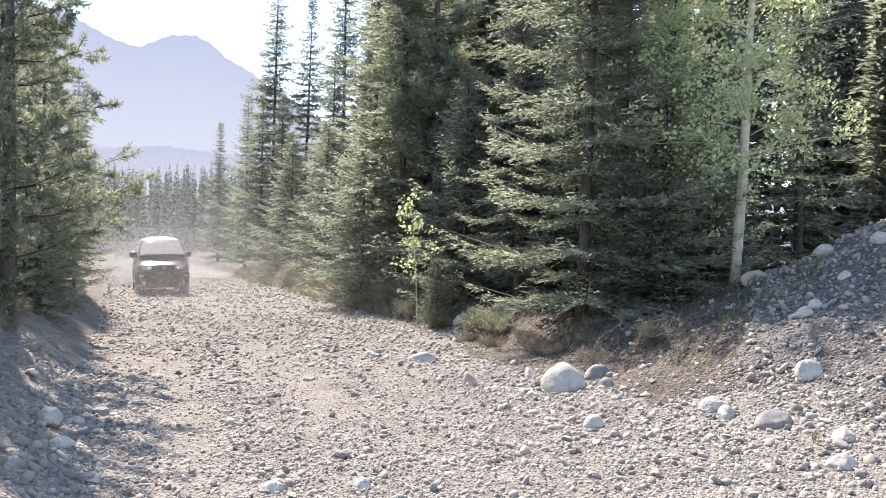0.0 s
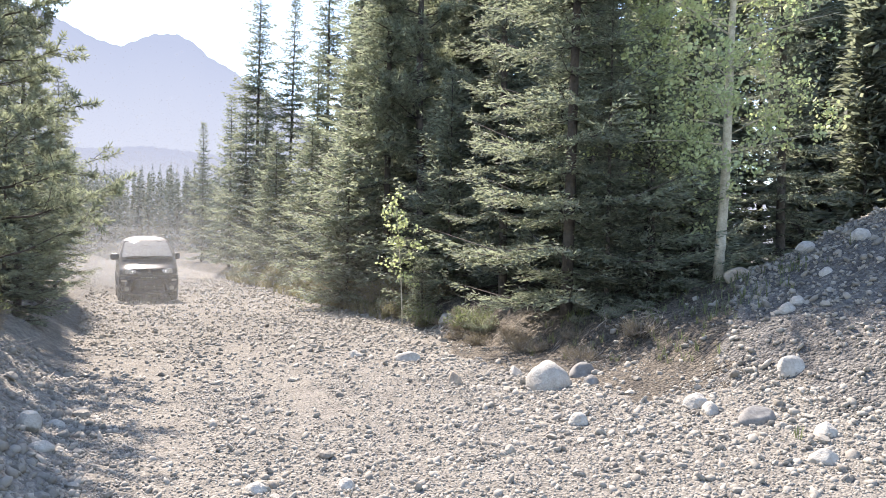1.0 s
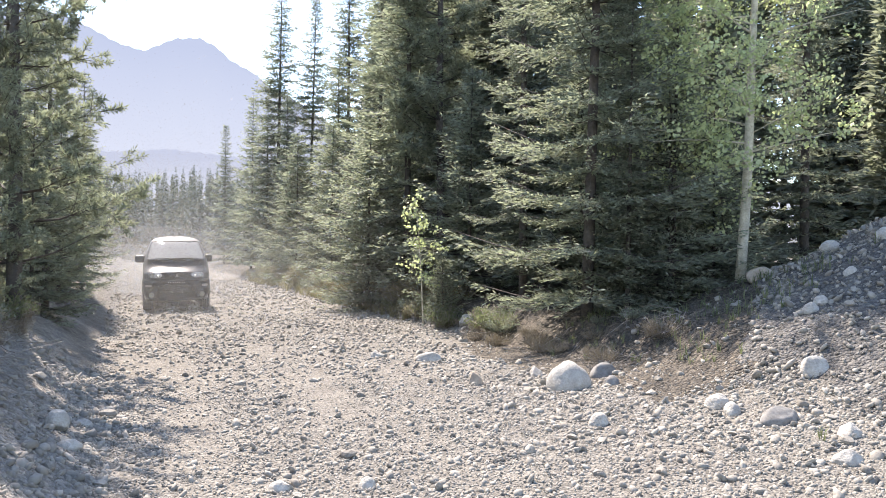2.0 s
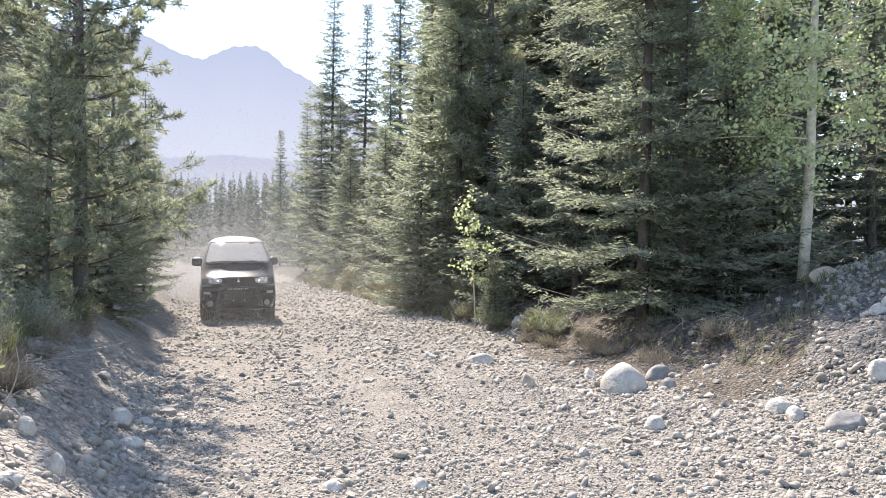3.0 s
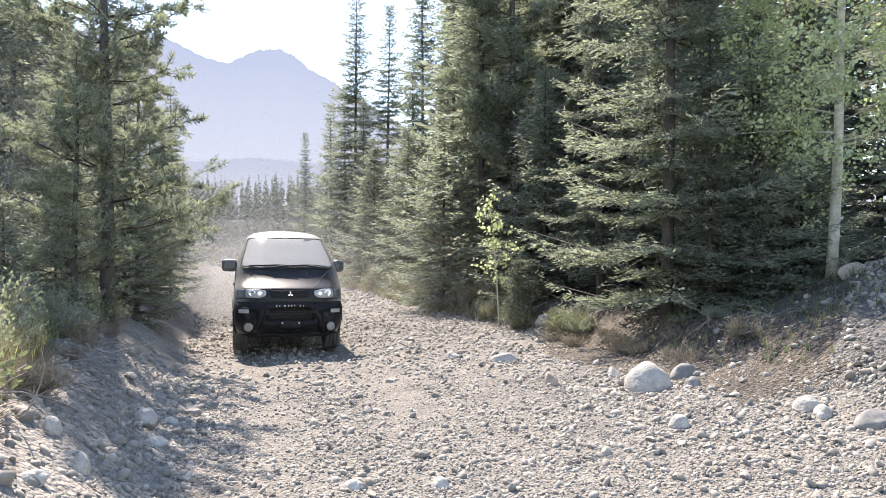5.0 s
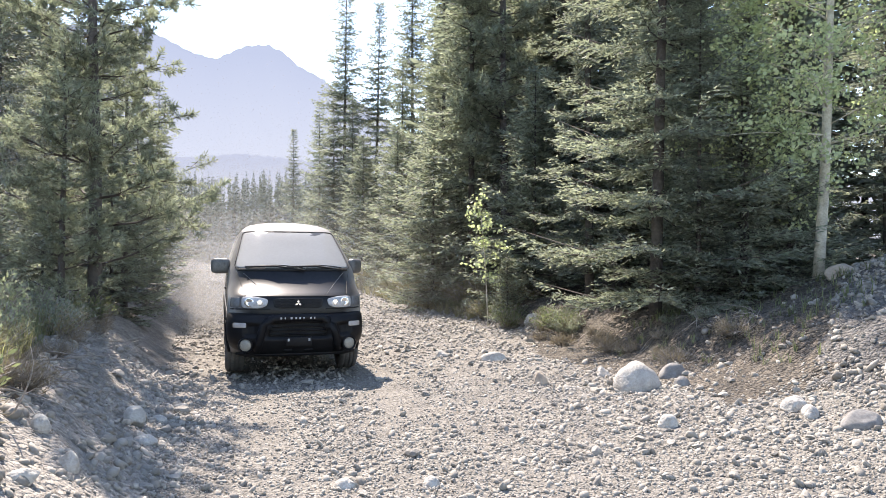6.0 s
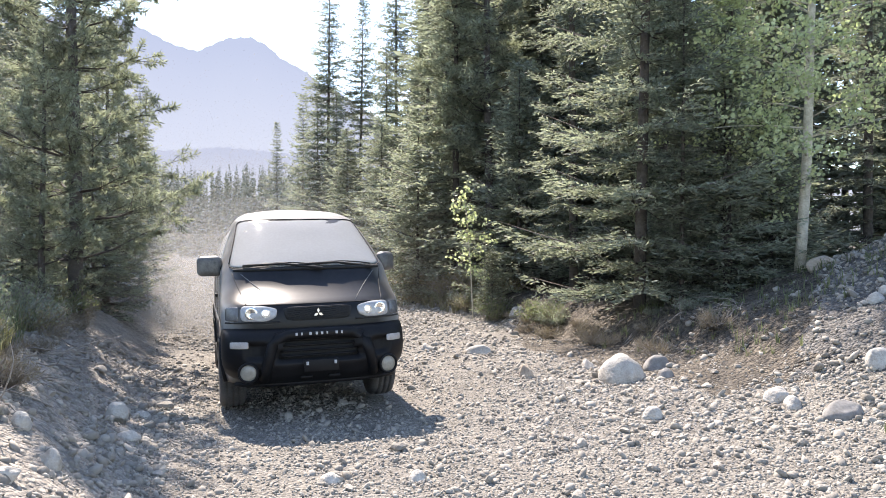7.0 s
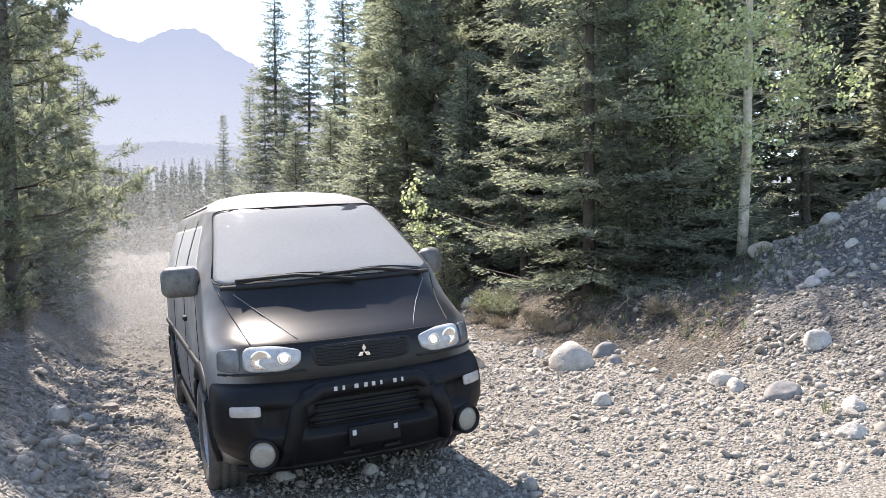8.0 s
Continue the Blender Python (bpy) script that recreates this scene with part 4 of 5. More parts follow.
        part("door_seam", tube([[(*s3(0.0 + 0.15 * t, 0.8 + 0.45 * t, 0.001), 0.004) for t in np.linspace(0, 1, 12)]], 4), DARK, van)
        part("side_moulding", tube([[(*s3(y, 0.80, 0.004), 0.022) for y in np.linspace(0.0, 3.35, 30)]], 6), PLASTIC, van)
        part("door_handle", box(0.03, 0.13, 0.035, 0.3, Matrix.Translation(s3(0.9, 1.03, 0.012))), DARK, van, "black door handle")
        part("side_step", tube([[(sg * 0.8, y, 0.36, 0.035) for y in np.linspace(0.46, 2.34, 8)]], 8), PLASTIC, van, "side step bar")
        for wy in (0.0, 2.8):
            arc = [(sg * (half(0.37 + 0.43 * math.sin(a)) - 0.008), wy + 0.43 * math.cos(a), 0.37 + 0.43 * math.sin(a), 0.035) for a in np.linspace(-0.15, math.pi + 0.15, 22)]
            part("wheel_arch_flare", tube([arc], 8), PLASTIC, van, "black wheel arch flare")
        mx, mt = (0.89, 6) if sg < 0 else (0.83, 52)
        arm = tube([[(sg * 0.76, 0.02, 1.31, 0.03), (sg * (mx - 0.03), 0.02, 1.33, 0.026)]], 8)
        part("mirror_arm", arm, PLASTIC, van)
        mir = part("door_mirror", box(0.235, 0.13, 0.195, 0.42, pose(sg * mx, 0.05, 1.34, 0, 0, sg * mt), 4), MIRROR, van, "door mirror housing filmed with dust")
        part("mirror_glass", box(0.165, 0.006, 0.135, 0.3, pose(sg * mx, 0.05, 1.34, 0, 0, sg * mt) @ Matrix.Translation((0, 0.063, 0))), CHROME, mir)
        rail = [(sg * (half(1.84) + 0.0), y, 1.845, 0.006) for y in np.linspace(0.95, 3.2, 12)]
        part("roof_gutter", tube([rail], 5), DARK, van)
    part("underbody", box(1.25, 4.0, 0.16, 0.2, pose(0, 1.35, 0.33)), DARK, van)
    part("axle", tube([[(x, 0, 0.33, 0.045) for x in (-0.66, 0, 0.66)]], 8), DARK, van)
    wheels = [build_wheel(van, x, y) for x in (-0.71, 0.71) for y in (0.0, 2.8)]
    return van, wheels


van, wheels = build_van()
# ---- stones ----
def pebble(seed, fine):
    """A worn stone of about unit width: vertices and triangles."""
    r = np.random.RandomState(seed)
    bm = bmesh.new()
    bmesh.ops.create_icosphere(bm, subdivisions=fine, radius=0.5)
    v = np.array([p.co for p in bm.verts])
    f = np.array([[p.index for p in q.verts] for q in bm.faces])
    bm.free()
    cut = unit(r.normal(size=(7, 3)))
    for c, lim in zip(cut, r.uniform(0.2, 0.4, 7)):
        over = v @ c - lim
        v = v - np.maximum(over, 0)[:, None] * c * 0.95
    v = v * np.array([1.0, r.uniform(0.65, 0.95), r.uniform(0.5, 0.85)])
    return v, f


SMALL = [pebble(100 + i, 1) for i in range(8)]
ROUND = [pebble(200 + i, 2) for i in range(10)]


def scatter(name, spots, sizes, shapes, label, parent, sink=0.24):
    """One joined mesh of many loose stones lying on the ground."""
    r = np.random.RandomState(len(spots))
    s, w = spots[:, 0], spots[:, 1]
    base = np.concatenate([s[:, None] * AWAY + w[:, None] * ACROSS, height(s, w)[:, None]], 1)
    kind = r.randint(0, len(shapes), len(spots))
    vs, fs, off = [], [], 0
    for k, (v, f) in enumerate(shapes):
        pick = np.where(kind == k)[0]
        a = r.uniform(0, 6.283, len(pick))
        tilt = r.normal(size=(len(pick), 2)) * 0.42
        c, sn = np.cos(a)[:, None], np.sin(a)[:, None]
        p = v[None] * sizes[pick][:, None, None]
        x, y, z = p[..., 0] * c - p[..., 1] * sn, p[..., 0] * sn + p[..., 1] * c, p[..., 2]
        z = z + x * tilt[:, :1] + y * tilt[:, 1:]
        q = np.stack([x, y, z], -1) + base[pick][:, None]
        q[..., 2] += (0.3 - sink) * sizes[pick][:, None]
        vs.append(q.reshape(-1, 3))
        fs.append((f[None] + (off + np.arange(len(pick)) * len(v))[:, None, None]).reshape(-1, 3))
        off += len(pick) * len(v)
    V, F = np.concatenate(vs), np.concatenate(fs)
    me = bpy.data.meshes.new(name)
    me.vertices.add(len(V))
    me.vertices.foreach_set("co", V.astype(np.float32).ravel())
    me.loops.add(F.size)
    me.loops.foreach_set("vertex_index", F.astype(np.int32).ravel())
    me.polygons.add(len(F))
    me.polygons.foreach_set("loop_start", np.arange(len(F), dtype=np.int32) * 3)
    me.update()
    me.materials.append(STONE)
    ob = new(name, me)
    ob.parent = parent
    return tagged(ob, label, kind="stuff")


def spread(n, s0, s1, w0, w1, seed, power=1.0):
    r = np.random.RandomState(seed)
    return np.stack([s0 + (s1 - s0) * r.uniform(0, 1, n) ** power, r.uniform(w0, w1, n)], 1)


def off_slope(p):
    """Leaves only a few stones on the dark earth slope below the spruces."""
    r = np.random.RandomState(len(p))
    slope = (p[:, 0] > 5.9) & (p[:, 0] < 12.5) & (p[:, 1] > 4.95 + 0.15 * np.sin(p[:, 0] * 3))
    return p[~slope | (r.uniform(0, 1, len(p)) < 0.15)]


def keep_patchy(p, seed, lo=-1.0):
    """Thins stones in smoother, sandy patches and in the wheel tracks."""
    r = np.random.RandomState(seed)
    v = waves(p[:, 0] * 0.5, p[:, 1], 0.55, seed) + r.normal(size=len(p)) * 0.5
    rut = np.exp(-((p[:, 1] - 0.55) / 0.35) ** 2) + np.exp(-((p[:, 1] - 2.1) / 0.35) ** 2)
    return off_slope(p[v - 0.7 * rut > lo])


road = bpy.data.objects["ground"]
r = np.random.RandomState(9)
p = keep_patchy(spread(14000, 3.2, 9.0, -0.6, 5.9, 301), 31, -0.7)
scatter("gravel_stones", p, np.clip(r.lognormal(math.log(0.027), 0.6, len(p)), 0.012, 0.1), SMALL[:4], "small pale gravel stones", road)
p = keep_patchy(spread(24000, 3.2, 8.5, -0.3, 5.9, 321), 31, -0.8)
scatter("gravel_stones", p, np.clip(r.lognormal(math.log(0.021), 0.35, len(p)), 0.012, 0.04), SMALL[:4], "fine pale gravel", road, 0.22)
p = keep_patchy(spread(12500, 9.0, 18.0, -0.4, 6.2, 302), 32, -0.8)
scatter("gravel_stones", p, np.clip(r.lognormal(math.log(0.04), 0.58, len(p)), 0.016, 0.14), SMALL[:4], "small pale gravel stones", road, 0.27)
p = keep_patchy(spread(5500, 18.0, 42.0, -0.4, 6.3, 303), 33)
scatter("gravel_stones", p, np.clip(r.lognormal(math.log(0.068), 0.5, len(p)), 0.03, 0.2), SMALL[:4], "pale stones along the road", road)
# more cobbles at the right margin and on the heap's foot
p = np.concatenate([spread(1300, 3.2, 8.2, 3.6, 6.0, 304), spread(700, 9.0, 16.0, 4.0, 6.2, 305), spread(170, 4.0, 9.5, -0.5, 0.3, 306)])
p = off_slope(p)
scatter("cobbles", p, np.clip(r.lognormal(math.log(0.055), 0.4, len(p)), 0.03, 0.14), SMALL, "rounded pale river cobbles", road, 0.3)
ph = spread(9000, 2.5, 9.6, 5.6, 11.5, 307)
ph = ph[np.hypot(ph[:, 0] - 5.5, ph[:, 1] - 11.0) < 5.6]
soil = ph[:, 0] > 5.6 + 0.86 * np.clip(ph[:, 1] - 5.6, 0, 4)
ph = ph[r.uniform(0, 1, len(ph)) < np.where(soil, 0.1, 0.8)]
scatter("heap_stones", ph, np.clip(r.lognormal(math.log(0.048), 0.5, len(ph)), 0.018, 0.16), SMALL, "mixed stones on the gravel heap", road, 0.2)
pb = spread(1700, 3.0, 10.0, -1.45, -0.1, 308)
scatter("bank_stones", pb, np.clip(r.lognormal(math.log(0.042), 0.55, len(pb)), 0.018, 0.15), SMALL, "stones in the earth bank", road)

# larger cobbles one by one
meshes = []
for i, (v, f) in enumerate(ROUND):
    me = bpy.data.meshes.new("stone")
    me.from_pydata(v.tolist(), [], f.tolist())
    me.materials.append(STONE)
    meshes.append(me)


def stone_at(s, w, size, k, turn, lift=0.12, parent=None, name="stone"):
    ob = new(name, meshes[k])
    ob.parent = parent
    ob.matrix_basis = Matrix.Translation(spot(s, w, float(height(s, w)) + lift * size)) @ pose(0, 0, 0, turn % 17 - 8, turn % 13 - 6, turn) @ Matrix.Scale(size, 4)
    return ob


pts = np.concatenate([spread(95, 3.6, 8.5, 3.4, 5.8, 311), spread(50, 3.6, 12, 0.0, 3.4, 312), spread(50, 9.5, 17, 3.2, 6.0, 313), spread(45, 3.5, 8.8, 5.8, 9.5, 314), spread(34, 3.2, 8.0, -1.0, -0.1, 315)])
for i, (s, w) in enumerate(pts):
    stone_at(s, w, float(np.clip(r.lognormal(math.log(0.092), 0.3), 0.06, 0.2)), i % 10, r.uniform(0, 360), 0.1, road)


# ---- boulders that stand out ----
def boulder(s, w, wide, tall, seed, turn=0.0, label="pale rounded boulder beside the road", deep=0.8, mat=None, sharp=0.0, buried=0.48, taper=0.4):
    r2 = np.random.RandomState(seed)
    bm = bmesh.new()
    bmesh.ops.create_icosphere(bm, subdivisions=4, radius=0.5)
    cuts = [(Vector(unit(r2.normal(size=3))), r2.uniform(0.36 - sharp * 0.1, 0.48)) for _ in range(9)]
    for v in bm.verts:
        for c, lim in (cuts if sharp >= 0 else ()):
            over = v.co.dot(c) - lim
            if over > 0:
                v.co -= c * over * (0.6 + 0.35 * sharp)
        v.co.x *= 1.0 + taper * (0.2 - v.co.z)
        v.co.y *= 1.0 + taper * (0.2 - v.co.z)
        n = noise.noise(v.co * 3 + Vector((seed, 0, 0))) * 0.05 + noise.noise(v.co * 9) * 0.02
        v.co += v.co.normalized() * n
    wide, tall = wide * 0.92, tall * 0.74
    hgt = tall / (1 - buried)
    bmesh.ops.scale(bm, vec=(wide, wide * deep, hgt), verts=bm.verts)
    ob = part("boulder", bm, mat or BOULDER)
    z = float(height(s, w))
    ob.matrix_basis = Matrix.Translation(spot(s, w, z + hgt * (0.5 - buried))) @ pose(0, 0, 0, 0, 0, turn)
    return tagged(ob, label, "boulder")


BROWN = material("brown_stone", (0.24, 0.19, 0.14), (0.44, 0.37, 0.29), 0.9, 9, 50, 0.4, dist=0.01)
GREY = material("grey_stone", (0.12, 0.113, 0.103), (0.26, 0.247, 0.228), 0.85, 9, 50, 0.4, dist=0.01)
boulder(7.15, 4.6, 0.53, 0.36, 1, 20, "large pale dome-shaped boulder at the road's edge", 0.85, None, -1.0, 0.44, 0.3)
# grey of the next two boulders is partly shade put into the colour
boulder(7.4, 5.25, 0.38, 0.2, 2, 40, "flat grey boulder beside the pale one, darkened for its shade", 0.7, GREY)
boulder(6.9, 5.0, 0.2, 0.13, 3, 0, "small grey boulder darkened for its shade", 0.9, GREY)
boulder(8.05, 4.7, 0.25, 0.14, 4, 70, "pale angular boulder at the road's edge", 0.7, None, 0.6)
boulder(5.55, 3.9, 0.19, 0.14, 5, 10, "pale round cobble on the road")
boulder(7.92, 3.8, 0.19, 0.2, 6, 0, "brown upright stone on the road", 0.8, BROWN, 0.7)
boulder(5.38, 5.1, 0.27, 0.14, 7, 30, "pale boulder at the foot of the heap")
boulder(5.15, 5.05, 0.2, 0.12, 8, 80, "pale boulder at the foot of the heap")
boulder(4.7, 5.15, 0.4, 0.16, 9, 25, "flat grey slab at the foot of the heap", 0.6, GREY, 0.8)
boulder(5.1, 6.02, 0.27, 0.2, 10, 0, "pale angular stone on the heap's slope", 0.8, None, 0.9)
boulder(4.12, 5.25, 0.22, 0.12, 11, 50, "pale boulder at the foot of the heap")
boulder(3.78, 4.82, 0.26, 0.12, 12, 15, "pale flat boulder on the gravel", 0.75, None, 0.4)
boulder(10.5, 3.42, 0.24, 0.13, 13, 0, "pale stone on the road", 0.7, None, 0.5)
boulder(9.85, 4.0, 0.44, 0.17, 14, 10, "flat pale stone on the road", 0.5, None, 0.7)
boulder(8.1, 8.5, 0.62, 0.2, 15, 20, "flat brown rock on the crest of the heap", 0.7, BROWN, 0.6)
boulder(7.2, 8.75, 0.28, 0.15, 16, 0, "pale stone on the crest of the heap")
boulder(6.25, 8.55, 0.28, 0.16, 17, 30, "pale stone on the crest of the heap")
boulder(6.1, 7.75, 0.17, 0.11, 18)
boulder(5.85, 6.83, 0.19, 0.12, 19)
boulder(5.95, 7.1, 0.18, 0.12, 20)
boulder(6.55, -0.48, 0.19, 0.23, 21, 0, "upright pale stone at the foot of the earth bank", 0.9, None, 0.3, 0.15)
boulder(4.55, -0.66, 0.13, 0.11, 22, 0, "pale stone in the earth bank")
boulder(4.0, -0.78, 0.2, 0.07, 23, 60, "flat pale stone in the earth bank", 0.5, None, 0.7)
boulder(4.87, -0.86, 0.13, 0.1, 24, 0, "pale stone in the earth bank")
boulder(7.0, -0.32, 0.17, 0.08, 25, 0, "pale flat stone at the foot of the bank", 0.6)
boulder(6.05, -0.37, 0.2, 0.08, 26, 30, "pale flat stone at the foot of the bank", 0.6)
boulder(4.63, 1.47, 0.14, 0.09, 27, 0, "round pale cobble on the road")
boulder(4.8, 0.93, 0.15, 0.08, 28, 0, "pale cobble on the road")
boulder(13.3, 6.2, 0.4, 0.25, 29, 0, "pale angular rock in the bank", 0.7, None, 0.8)
# ---- undergrowth ----
def bush_parts(seed, wide, tall, leaf, count, slim=0.42):
    rng = np.random.RandomState(seed)
    stems, at, way = [], [], []
    for _ in range(count):
        a, u = rng.uniform(0, 6.28), rng.uniform(0.2, 1.0) ** 0.6
        tip = np.array([math.cos(a) * wide * u * 0.5, math.sin(a) * wide * u * 0.5, tall * rng.uniform(0.45, 1.0) * (1.15 - 0.6 * u)])
        foot = np.array([math.cos(a), math.sin(a), 0]) * wide * 0.08
        stems.append([[*foot, 0.006], [*(foot * 0.4 + tip * 0.6), 0.004], [*tip, 0.002]])
        k = rng.randint(14, 24)
        t = rng.uniform(0.3, 1.0, k)[:, None]
        at.append(foot * (1 - t) + tip * t + rng.normal(size=(k, 3)) * 0.025)
        way.append(unit(rng.normal(size=(k, 3)) + np.array([0, 0, 0.6]) + unit(tip) * 0.6))
    return stems, blades(np.concatenate(at), np.concatenate(way), leaf * rng.uniform(0.7, 1.3, sum(map(len, at))), leaf * slim, rng)


def plant_bush(m, made, mat, label):
    stems, quads = made
    t = thing("shrub", m, label, "shrub", "shrubs on the banks")
    tagged(part("twig_frame", tube(stems, 3), DEADWOOD, t), kind="stuff")
    tagged(soup("foliage", quads, 4, mat, t), kind="stuff")
    return t


shrubs = [plant_bush(stand(14.2, 6.05), bush_parts(61, 0.9, 0.6, 0.05, 70), SHRUB, "low yellow-green shrub on the bank"),
          plant_bush(stand(12.0, 6.1), bush_parts(62, 1.2, 0.5, 0.055, 90), SHRUB, "low spreading shrub on the bank"),
          plant_bush(stand(16.2, 6.2), bush_parts(63, 1.0, 0.55, 0.05, 80), NEEDLE, "low juniper-like shrub on the bank")]
rng = np.random.RandomState(15)
for s in np.arange(11.4, 40, 1.1):
    k = rng.randint(0, 3) if s > 13 else 2
    copy_thing_sized(shrubs[k], stand(s + rng.uniform(-0.3, 0.3), 6.1 + rng.uniform(-0.15, 0.6), rng.uniform(0, 360), rng.uniform(0.6, 1.25)), 1)
for s in np.arange(4.6, 30, 1.0):
    k = rng.randint(0, 3)
    copy_thing_sized(shrubs[k], stand(s, -1.55 - rng.uniform(0, 0.9), rng.uniform(0, 360), rng.uniform(0.6, 1.2)), 1)
for s, w in ((8.6, 6.6), (9.0, 7.3), (9.6, 7.9), (8.9, 8.3), (10.1, 7.1), (9.9, 8.8), (9.3, 6.5)):
    copy_thing_sized(shrubs[2], stand(s, w, rng.uniform(0, 360), rng.uniform(0.3, 0.55)), 1)

brush = plant_bush(stand(5.6, -1.12), bush_parts(65, 0.6, 0.26, 0.07, 50, 0.08), DRY_BRUSH, "tangle of dry brown brush on the bank")
pale = plant_bush(stand(5.2, -1.5), bush_parts(66, 0.8, 0.5, 0.034, 110), GRASS, "pale olive shrub on the bank")
for s in np.arange(4.1, 12, 0.7):
    copy_thing_sized(brush, stand(s, -1.15 - rng.uniform(0, 0.35), rng.uniform(0, 360), rng.uniform(0.6, 1.2)), 1)
    if rng.uniform() < 0.85:
        copy_thing_sized(pale, stand(s + 0.2, -1.4 - rng.uniform(0, 0.7), rng.uniform(0, 360), rng.uniform(0.6, 1.15)), 1)
for s in np.arange(7.6, 14, 0.45):
    copy_thing_sized(brush, stand(s, 5.85 + rng.uniform(-0.15, 0.5), rng.uniform(0, 360), rng.uniform(0.6, 1.2)), 1)
for s in np.arange(15, 40, 0.6):
    copy_thing_sized(pale, stand(s, 6.05 + rng.uniform(-0.15, 0.7), rng.uniform(0, 360), rng.uniform(0.8, 1.5)), 1)

willow = plant_bush(stand(6.0, -1.75), bush_parts(67, 0.9, 0.8, 0.042, 150, 0.5), WILLOW, "grey-green willow shrub on the earth bank")
for s, w, k in ((5.3, -2.1, 0.9), (6.9, -2.0, 1.0), (7.6, -1.75, 0.8), (8.4, -2.1, 1.15), (5.9, -2.5, 1.2), (7.2, -2.7, 1.3), (9.6, -1.9, 0.9), (10.8, -1.7, 0.8), (4.7, -1.75, 0.6), (4.4, -1.3, 0.4), (11.8, -2.0, 1.1)):
    copy_thing_sized(willow, stand(s, w, s * 70, k), 1)

young = spruce_parts(71, 1.35, 0.38, 0.055, 0.06, 0.16, 0.0, shape=1.0)
little = plant_tree("spruce_sapling", young, NEEDLE, "small young spruce on the bank", "tree", "spruce saplings")
place(little, stand(14.25, 6.05, 0, 1.0))
for s, w, k in ((8.2, -2.3, 0.8), (9.4, -2.2, 1.1), (6.4, -1.75, 0.55), (13.0, -1.9, 1.0), (11.2, 8.6, 1.2), (9.7, 9.2, 1.3), (10.9, 9.9, 1.6)):
    copy_thing_sized(little, stand(s, w, s * 40, k), 1)


def tufts(name, spots, tall, mat, label, seed, per=16):
    """Grass and weeds as one thing: arching blades in tufts."""
    rng = np.random.RandomState(seed)
    quads = []
    for s, w in spots:
        base = np.array(spot(s, w, float(height(s, w)) - 0.01))
        k = rng.randint(per // 2, per)
        a, h = rng.uniform(0, 6.28, k), tall * rng.uniform(0.4, 1.2, k)
        out = np.stack([np.cos(a), np.sin(a), 0 * a], 1)
        foot = base + out * 0.03 * rng.uniform(0, 1, (k, 1))
        bend = rng.uniform(0.15, 0.8, (k, 1))
        mid = foot + out * bend * h[:, None] * 0.3 + np.array([0, 0, 1]) * h[:, None] * 0.6
        tip = foot + out * bend * h[:, None] + np.array([0, 0, 1]) * h[:, None] * (1.0 - 0.35 * bend)
        side = np.stack([-np.sin(a), np.cos(a), 0 * a], 1) * 0.0045
        quads += [np.stack([foot - side, foot + side, mid + side * 0.8, mid - side * 0.8], 1), np.stack([mid - side * 0.8, mid + side * 0.8, tip + side * 0.1, tip - side * 0.1], 1)]
    tagged(soup(name, np.concatenate(quads), 4, mat), label, "grass", "", "stuff")


r = np.random.RandomState(21)
tufts("dry_grass", np.stack([r.uniform(4.0, 16, 230), -1.4 - r.exponential(0.45, 230)], 1), 0.26, GRASS, "dry yellow grass along the earth bank", 22)
tufts("dry_grass", np.stack([r.uniform(16, 40, 520), 5.8 + r.exponential(0.3, 520)], 1), 0.34, GRASS, "dry grass and weeds along the road's edge", 23)
tufts("green_weeds", np.stack([r.uniform(4.0, 12, 220), -1.4 - r.exponential(0.4, 220)], 1), 0.34, SHRUB, "green weeds on the earth bank", 24)
tufts("green_weeds", np.concatenate([np.stack([r.uniform(6.2, 10, 200), r.uniform(5.7, 8.4, 200)], 1), np.array([(4.15, 5.0), (4.2, 5.03), (6.2, 8.3), (7.3, 8.4), (6.0, 6.0)])]), 0.16, SHRUB, "sparse weeds on the shaded slope", 25, 10)
tufts("tall_grass", np.stack([r.uniform(5.0, 9.5, 24), -1.3 - r.exponential(0.4, 24)], 1), 0.34, YELLOW_GRASS, "tall yellow-green grass on the crest of the earth bank", 26, 22)


def roots():
    """Dead roots that hang out of the cut bank."""
    rng = np.random.RandomState(33)
    n = 0
    for i in range(90):
        right = i >= 34
        s = rng.uniform(7.2, 14) if right else rng.uniform(4.5, 9.5)
        w = 5.9 + rng.uniform(-0.2, 1.4) if right else -1.05 - rng.uniform(-0.1, 0.3)
        sg = -1 if right else 1
        p, path = np.array([s, w, float(height(s, w)) + 0.04]), []
        d = np.array([rng.normal() * 0.4, sg * 0.8, -0.3])
        for k in range(6):
            g = float(height(p[0], p[1]))
            q = spot(p[0], p[1], max(p[2], g + 0.008))
            path.append((q.x, q.y, q.z, 0.007 * (1 - k / 6.5)))
            d = d + rng.normal(size=3) * 0.35
            p = p + d * rng.uniform(0.05, 0.11)
        tagged(part("dead_root", tube([path], 5), DEADWOOD), "bare grey root hanging from the earth bank", "root", "roots in the banks")


roots()
q0 = spot(*bearing(-39.4, 9.5), 1.9)
q1 = spot(*bearing(-35.4, 9.0), 0.7)
tagged(part("leaning_trunk", tube([[(*(q0 + (q1 - q0) * t), 0.055 - 0.01 * (1 - t)) for t in (0, 0.3, 0.7, 1.05)]], 10), DEADWOOD), "dead grey trunk leaning among the spruces", "log")
# ---- dust in the air: faint specks, thick behind the van and thin over the far road ----
DUST = material("airborne_dust", (0.36, 0.36, 0.36), (0.46, 0.46, 0.46), 0.95, 3.0, 20.0, 0.0)


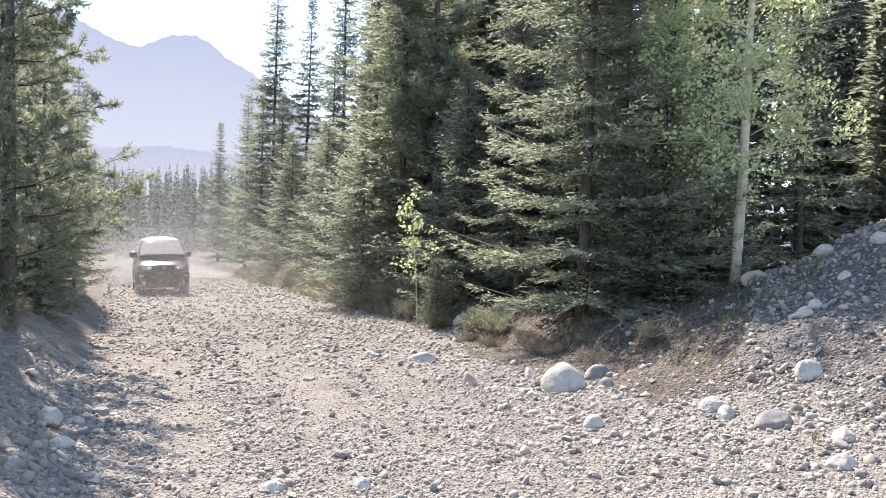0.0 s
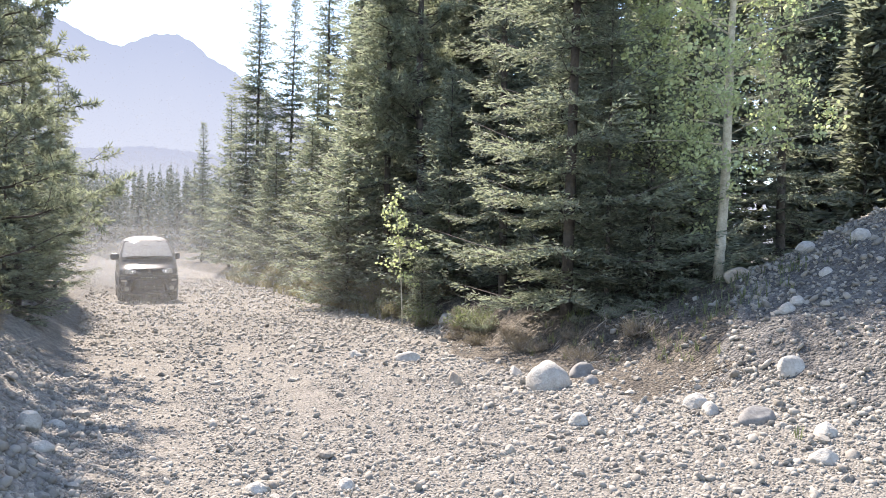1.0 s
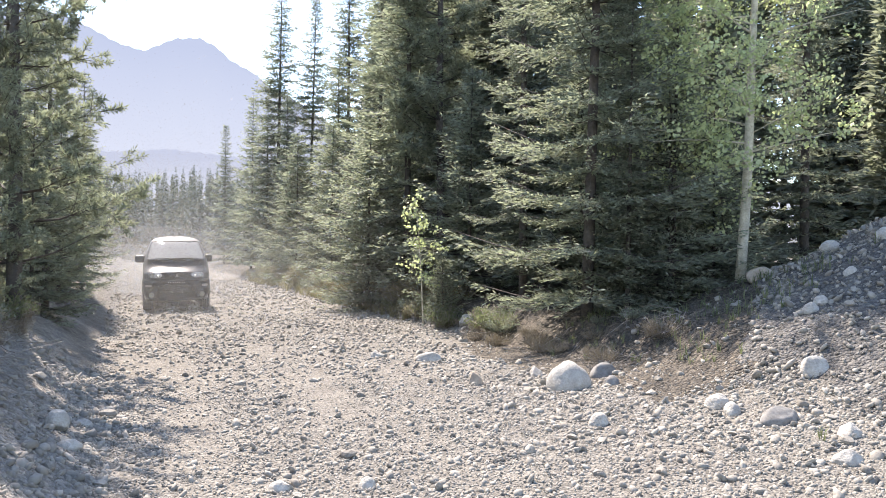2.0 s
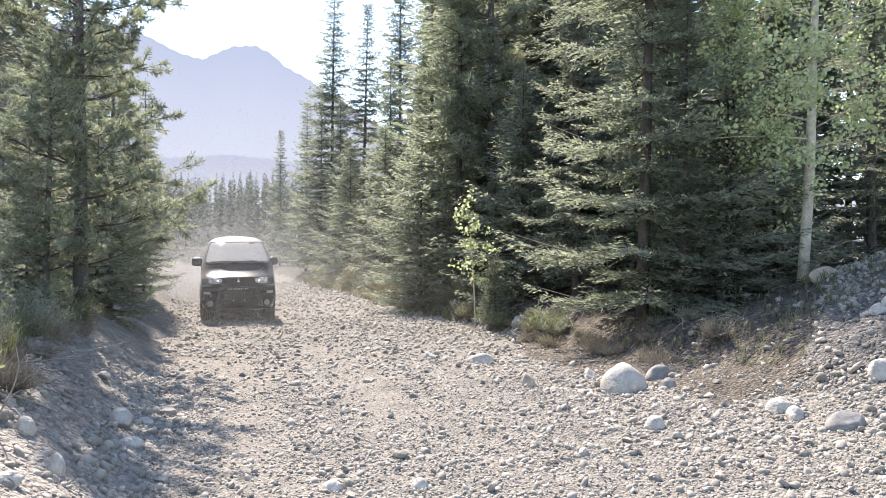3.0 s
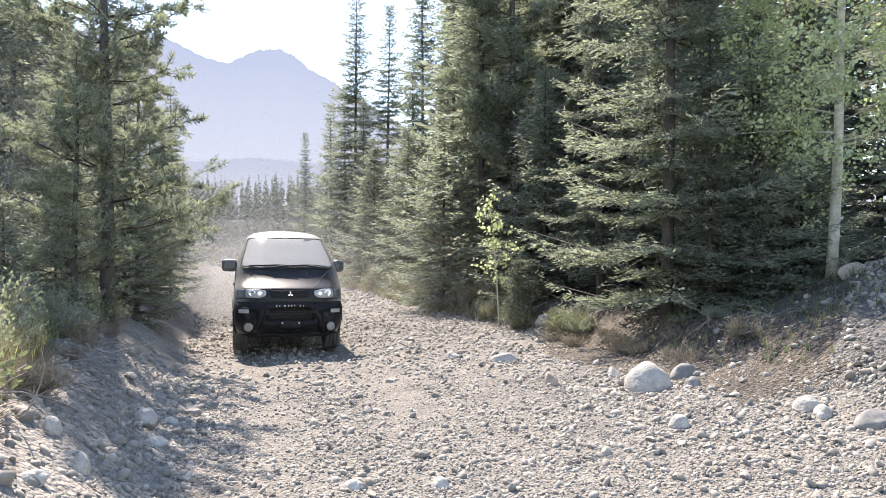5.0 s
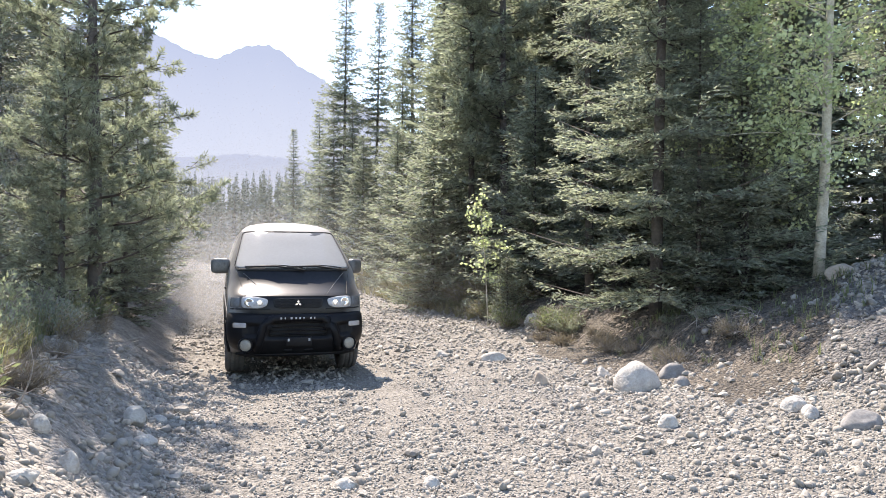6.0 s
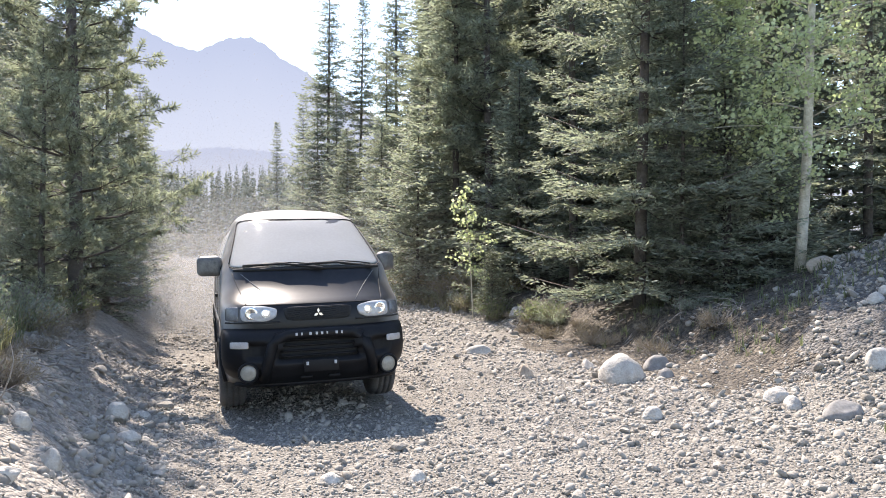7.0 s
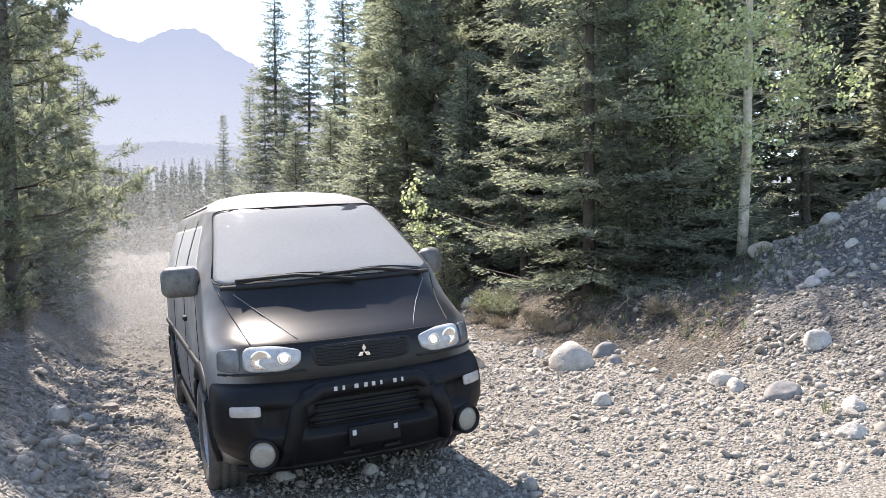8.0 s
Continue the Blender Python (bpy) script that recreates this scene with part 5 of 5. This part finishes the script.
dn = DUST.node_tree
dt, dm = dn.nodes.new("ShaderNodeBsdfTranslucent"), dn.nodes.new("ShaderNodeMixShader")
dt.inputs["Color"].default_value = (0.45, 0.45, 0.44, 1)
dn.links.new(dn.nodes["Principled BSDF"].outputs[0], dm.inputs[1])
dn.links.new(dt.outputs[0], dm.inputs[2])
da, dx = dn.nodes.new("ShaderNodeBsdfTransparent"), dn.nodes.new("ShaderNodeMixShader")
dx.inputs[0].default_value = 0.35
dn.links.new(da.outputs[0], dx.inputs[1])
dn.links.new(dm.outputs[0], dx.inputs[2])
dn.links.new(dx.outputs[0], dn.nodes["Material Output"].inputs["Surface"])


def specks(name, centre, spread_m, count, size, seed, label, to_world=True):
    """Fine specks of dust in a soft-edged cloud. centre and spread in s, w, z."""
    r = np.random.RandomState(seed)
    n3 = np.clip(r.normal(size=(count, 3)), -2.2, 2.2)
    if not to_world:
        n3[:, 1] = np.abs(n3[:, 1])
    p = np.array(centre) + n3 * np.array(spread_m)
    p[:, 2] = np.abs(p[:, 2]) + 0.05
    if to_world:
        p = np.concatenate([p[:, :1] * AWAY + p[:, 1:2] * ACROSS, p[:, 2:]], 1)
    n = len(p)
    u = unit(r.normal(size=(n, 3)))
    v = unit(np.cross(u, r.normal(size=(n, 3))))
    k = (size * r.uniform(0.6, 1.3, n))[:, None]
    tri = np.stack([p + u * k, p - u * k * 0.5 + v * k * 0.86, p - u * k * 0.5 - v * k * 0.86], 1)
    return tagged(soup(name, tri, 3, DUST), label, "dust", "", "stuff")


specks("dust_haze", (52, 3.0, 1.5), (14, 4.0, 3.2), 90000, 0.024, 1, "thin pale dust hanging over the far road")
specks("dust_haze", (105, 6.0, 0.5), (25, 12.0, 4.0), 80000, 0.042, 2, "thin pale dust among the distant trees")
# added specks: they also stand for lens flare veiling the distant van
specks("dust_haze", (17.5, 1.4, 0.8), (3.2, 1.9, 1.2), 380000, 0.0064, 5, "dust specks added over the road as a pale veil of dust and flare")
trail = specks("dust_cloud", (-0.5, 4.6, 0.3), (1.3, 4.5, 0.9), 300000, 0.0105, 3, "pale dust cloud raised behind the van", False)
# more added specks, for the veil of flare and dust over the left bank
specks("dust_haze", (13, -2.7, 1.2), (3.0, 0.85, 2.2), 180000, 0.0078, 4, "dust specks added among the roadside trees as a veil of dust and flare")


# ---- what moves ----
# seconds, along the road, across it, height, nod, lean, heading
DRIVE = [(0.0, 26.70, 1.31, -0.01, 0.0, -1.9, 24.2), (0.5, 25.33, 1.29, -0.03, 0.3, -1.8, 24.0), (1.0, 23.95, 1.25, -0.02, 0.3, -1.8, 23.6),
         (2.5, 19.42, 1.18, 0.01, -0.6, -1.2, 20.8), (3.0, 17.95, 1.13, 0.02, -0.2, -1.0, 21.6), (3.5, 16.5, 1.13, 0.02, 0.1, -0.2, 22.2),
         (4.0, 14.95, 1.11, 0.02, -0.5, -0.3, 22.8), (4.5, 13.53, 1.12, 0.02, -1.0, 0.5, 22.5), (5.0, 12.2, 1.15, 0.02, -1.0, 0.7, 22.0),
         (6.5, 8.65, 1.15, 0.01, -0.2, -0.6, 22.2), (7.0, 7.38, 1.18, 0.02, -1.4, -1.4, 22.2), (7.5, 6.15, 1.22, 0.01, 0.2, -2.5, 22.9), (8.0, 4.97, 1.31, -0.02, -0.3, -2.9, 24.1)]


def motions():
    rows = []
    for t, s, w, z, nod, lean, turn in DRIVE:
        p = spot(s, w, z)
        rows.append((t, pose(p.x, p.y, p.z, nod, lean, turn)))
    walk(van, rows)
    walk(trail, [(t, pose(*spot(s + 0.4, w - 0.3, 0.0), 0, 0, 23.4)) for t, s, w, *_ in DRIVE])
    ts, ss = [r[0] for r in DRIVE], [r[1] for r in DRIVE]
    for wheel in wheels:
        x, y, z = wheel.location
        spin = []
        for k in range(97):
            t = k / 12
            rolled = math.degrees((ss[0] - float(np.interp(t, ts, ss))) / 0.36)
            spin.append((t, pose(x, y, z, rolled, 0, 0)))
        walk(wheel, spin)


motions()
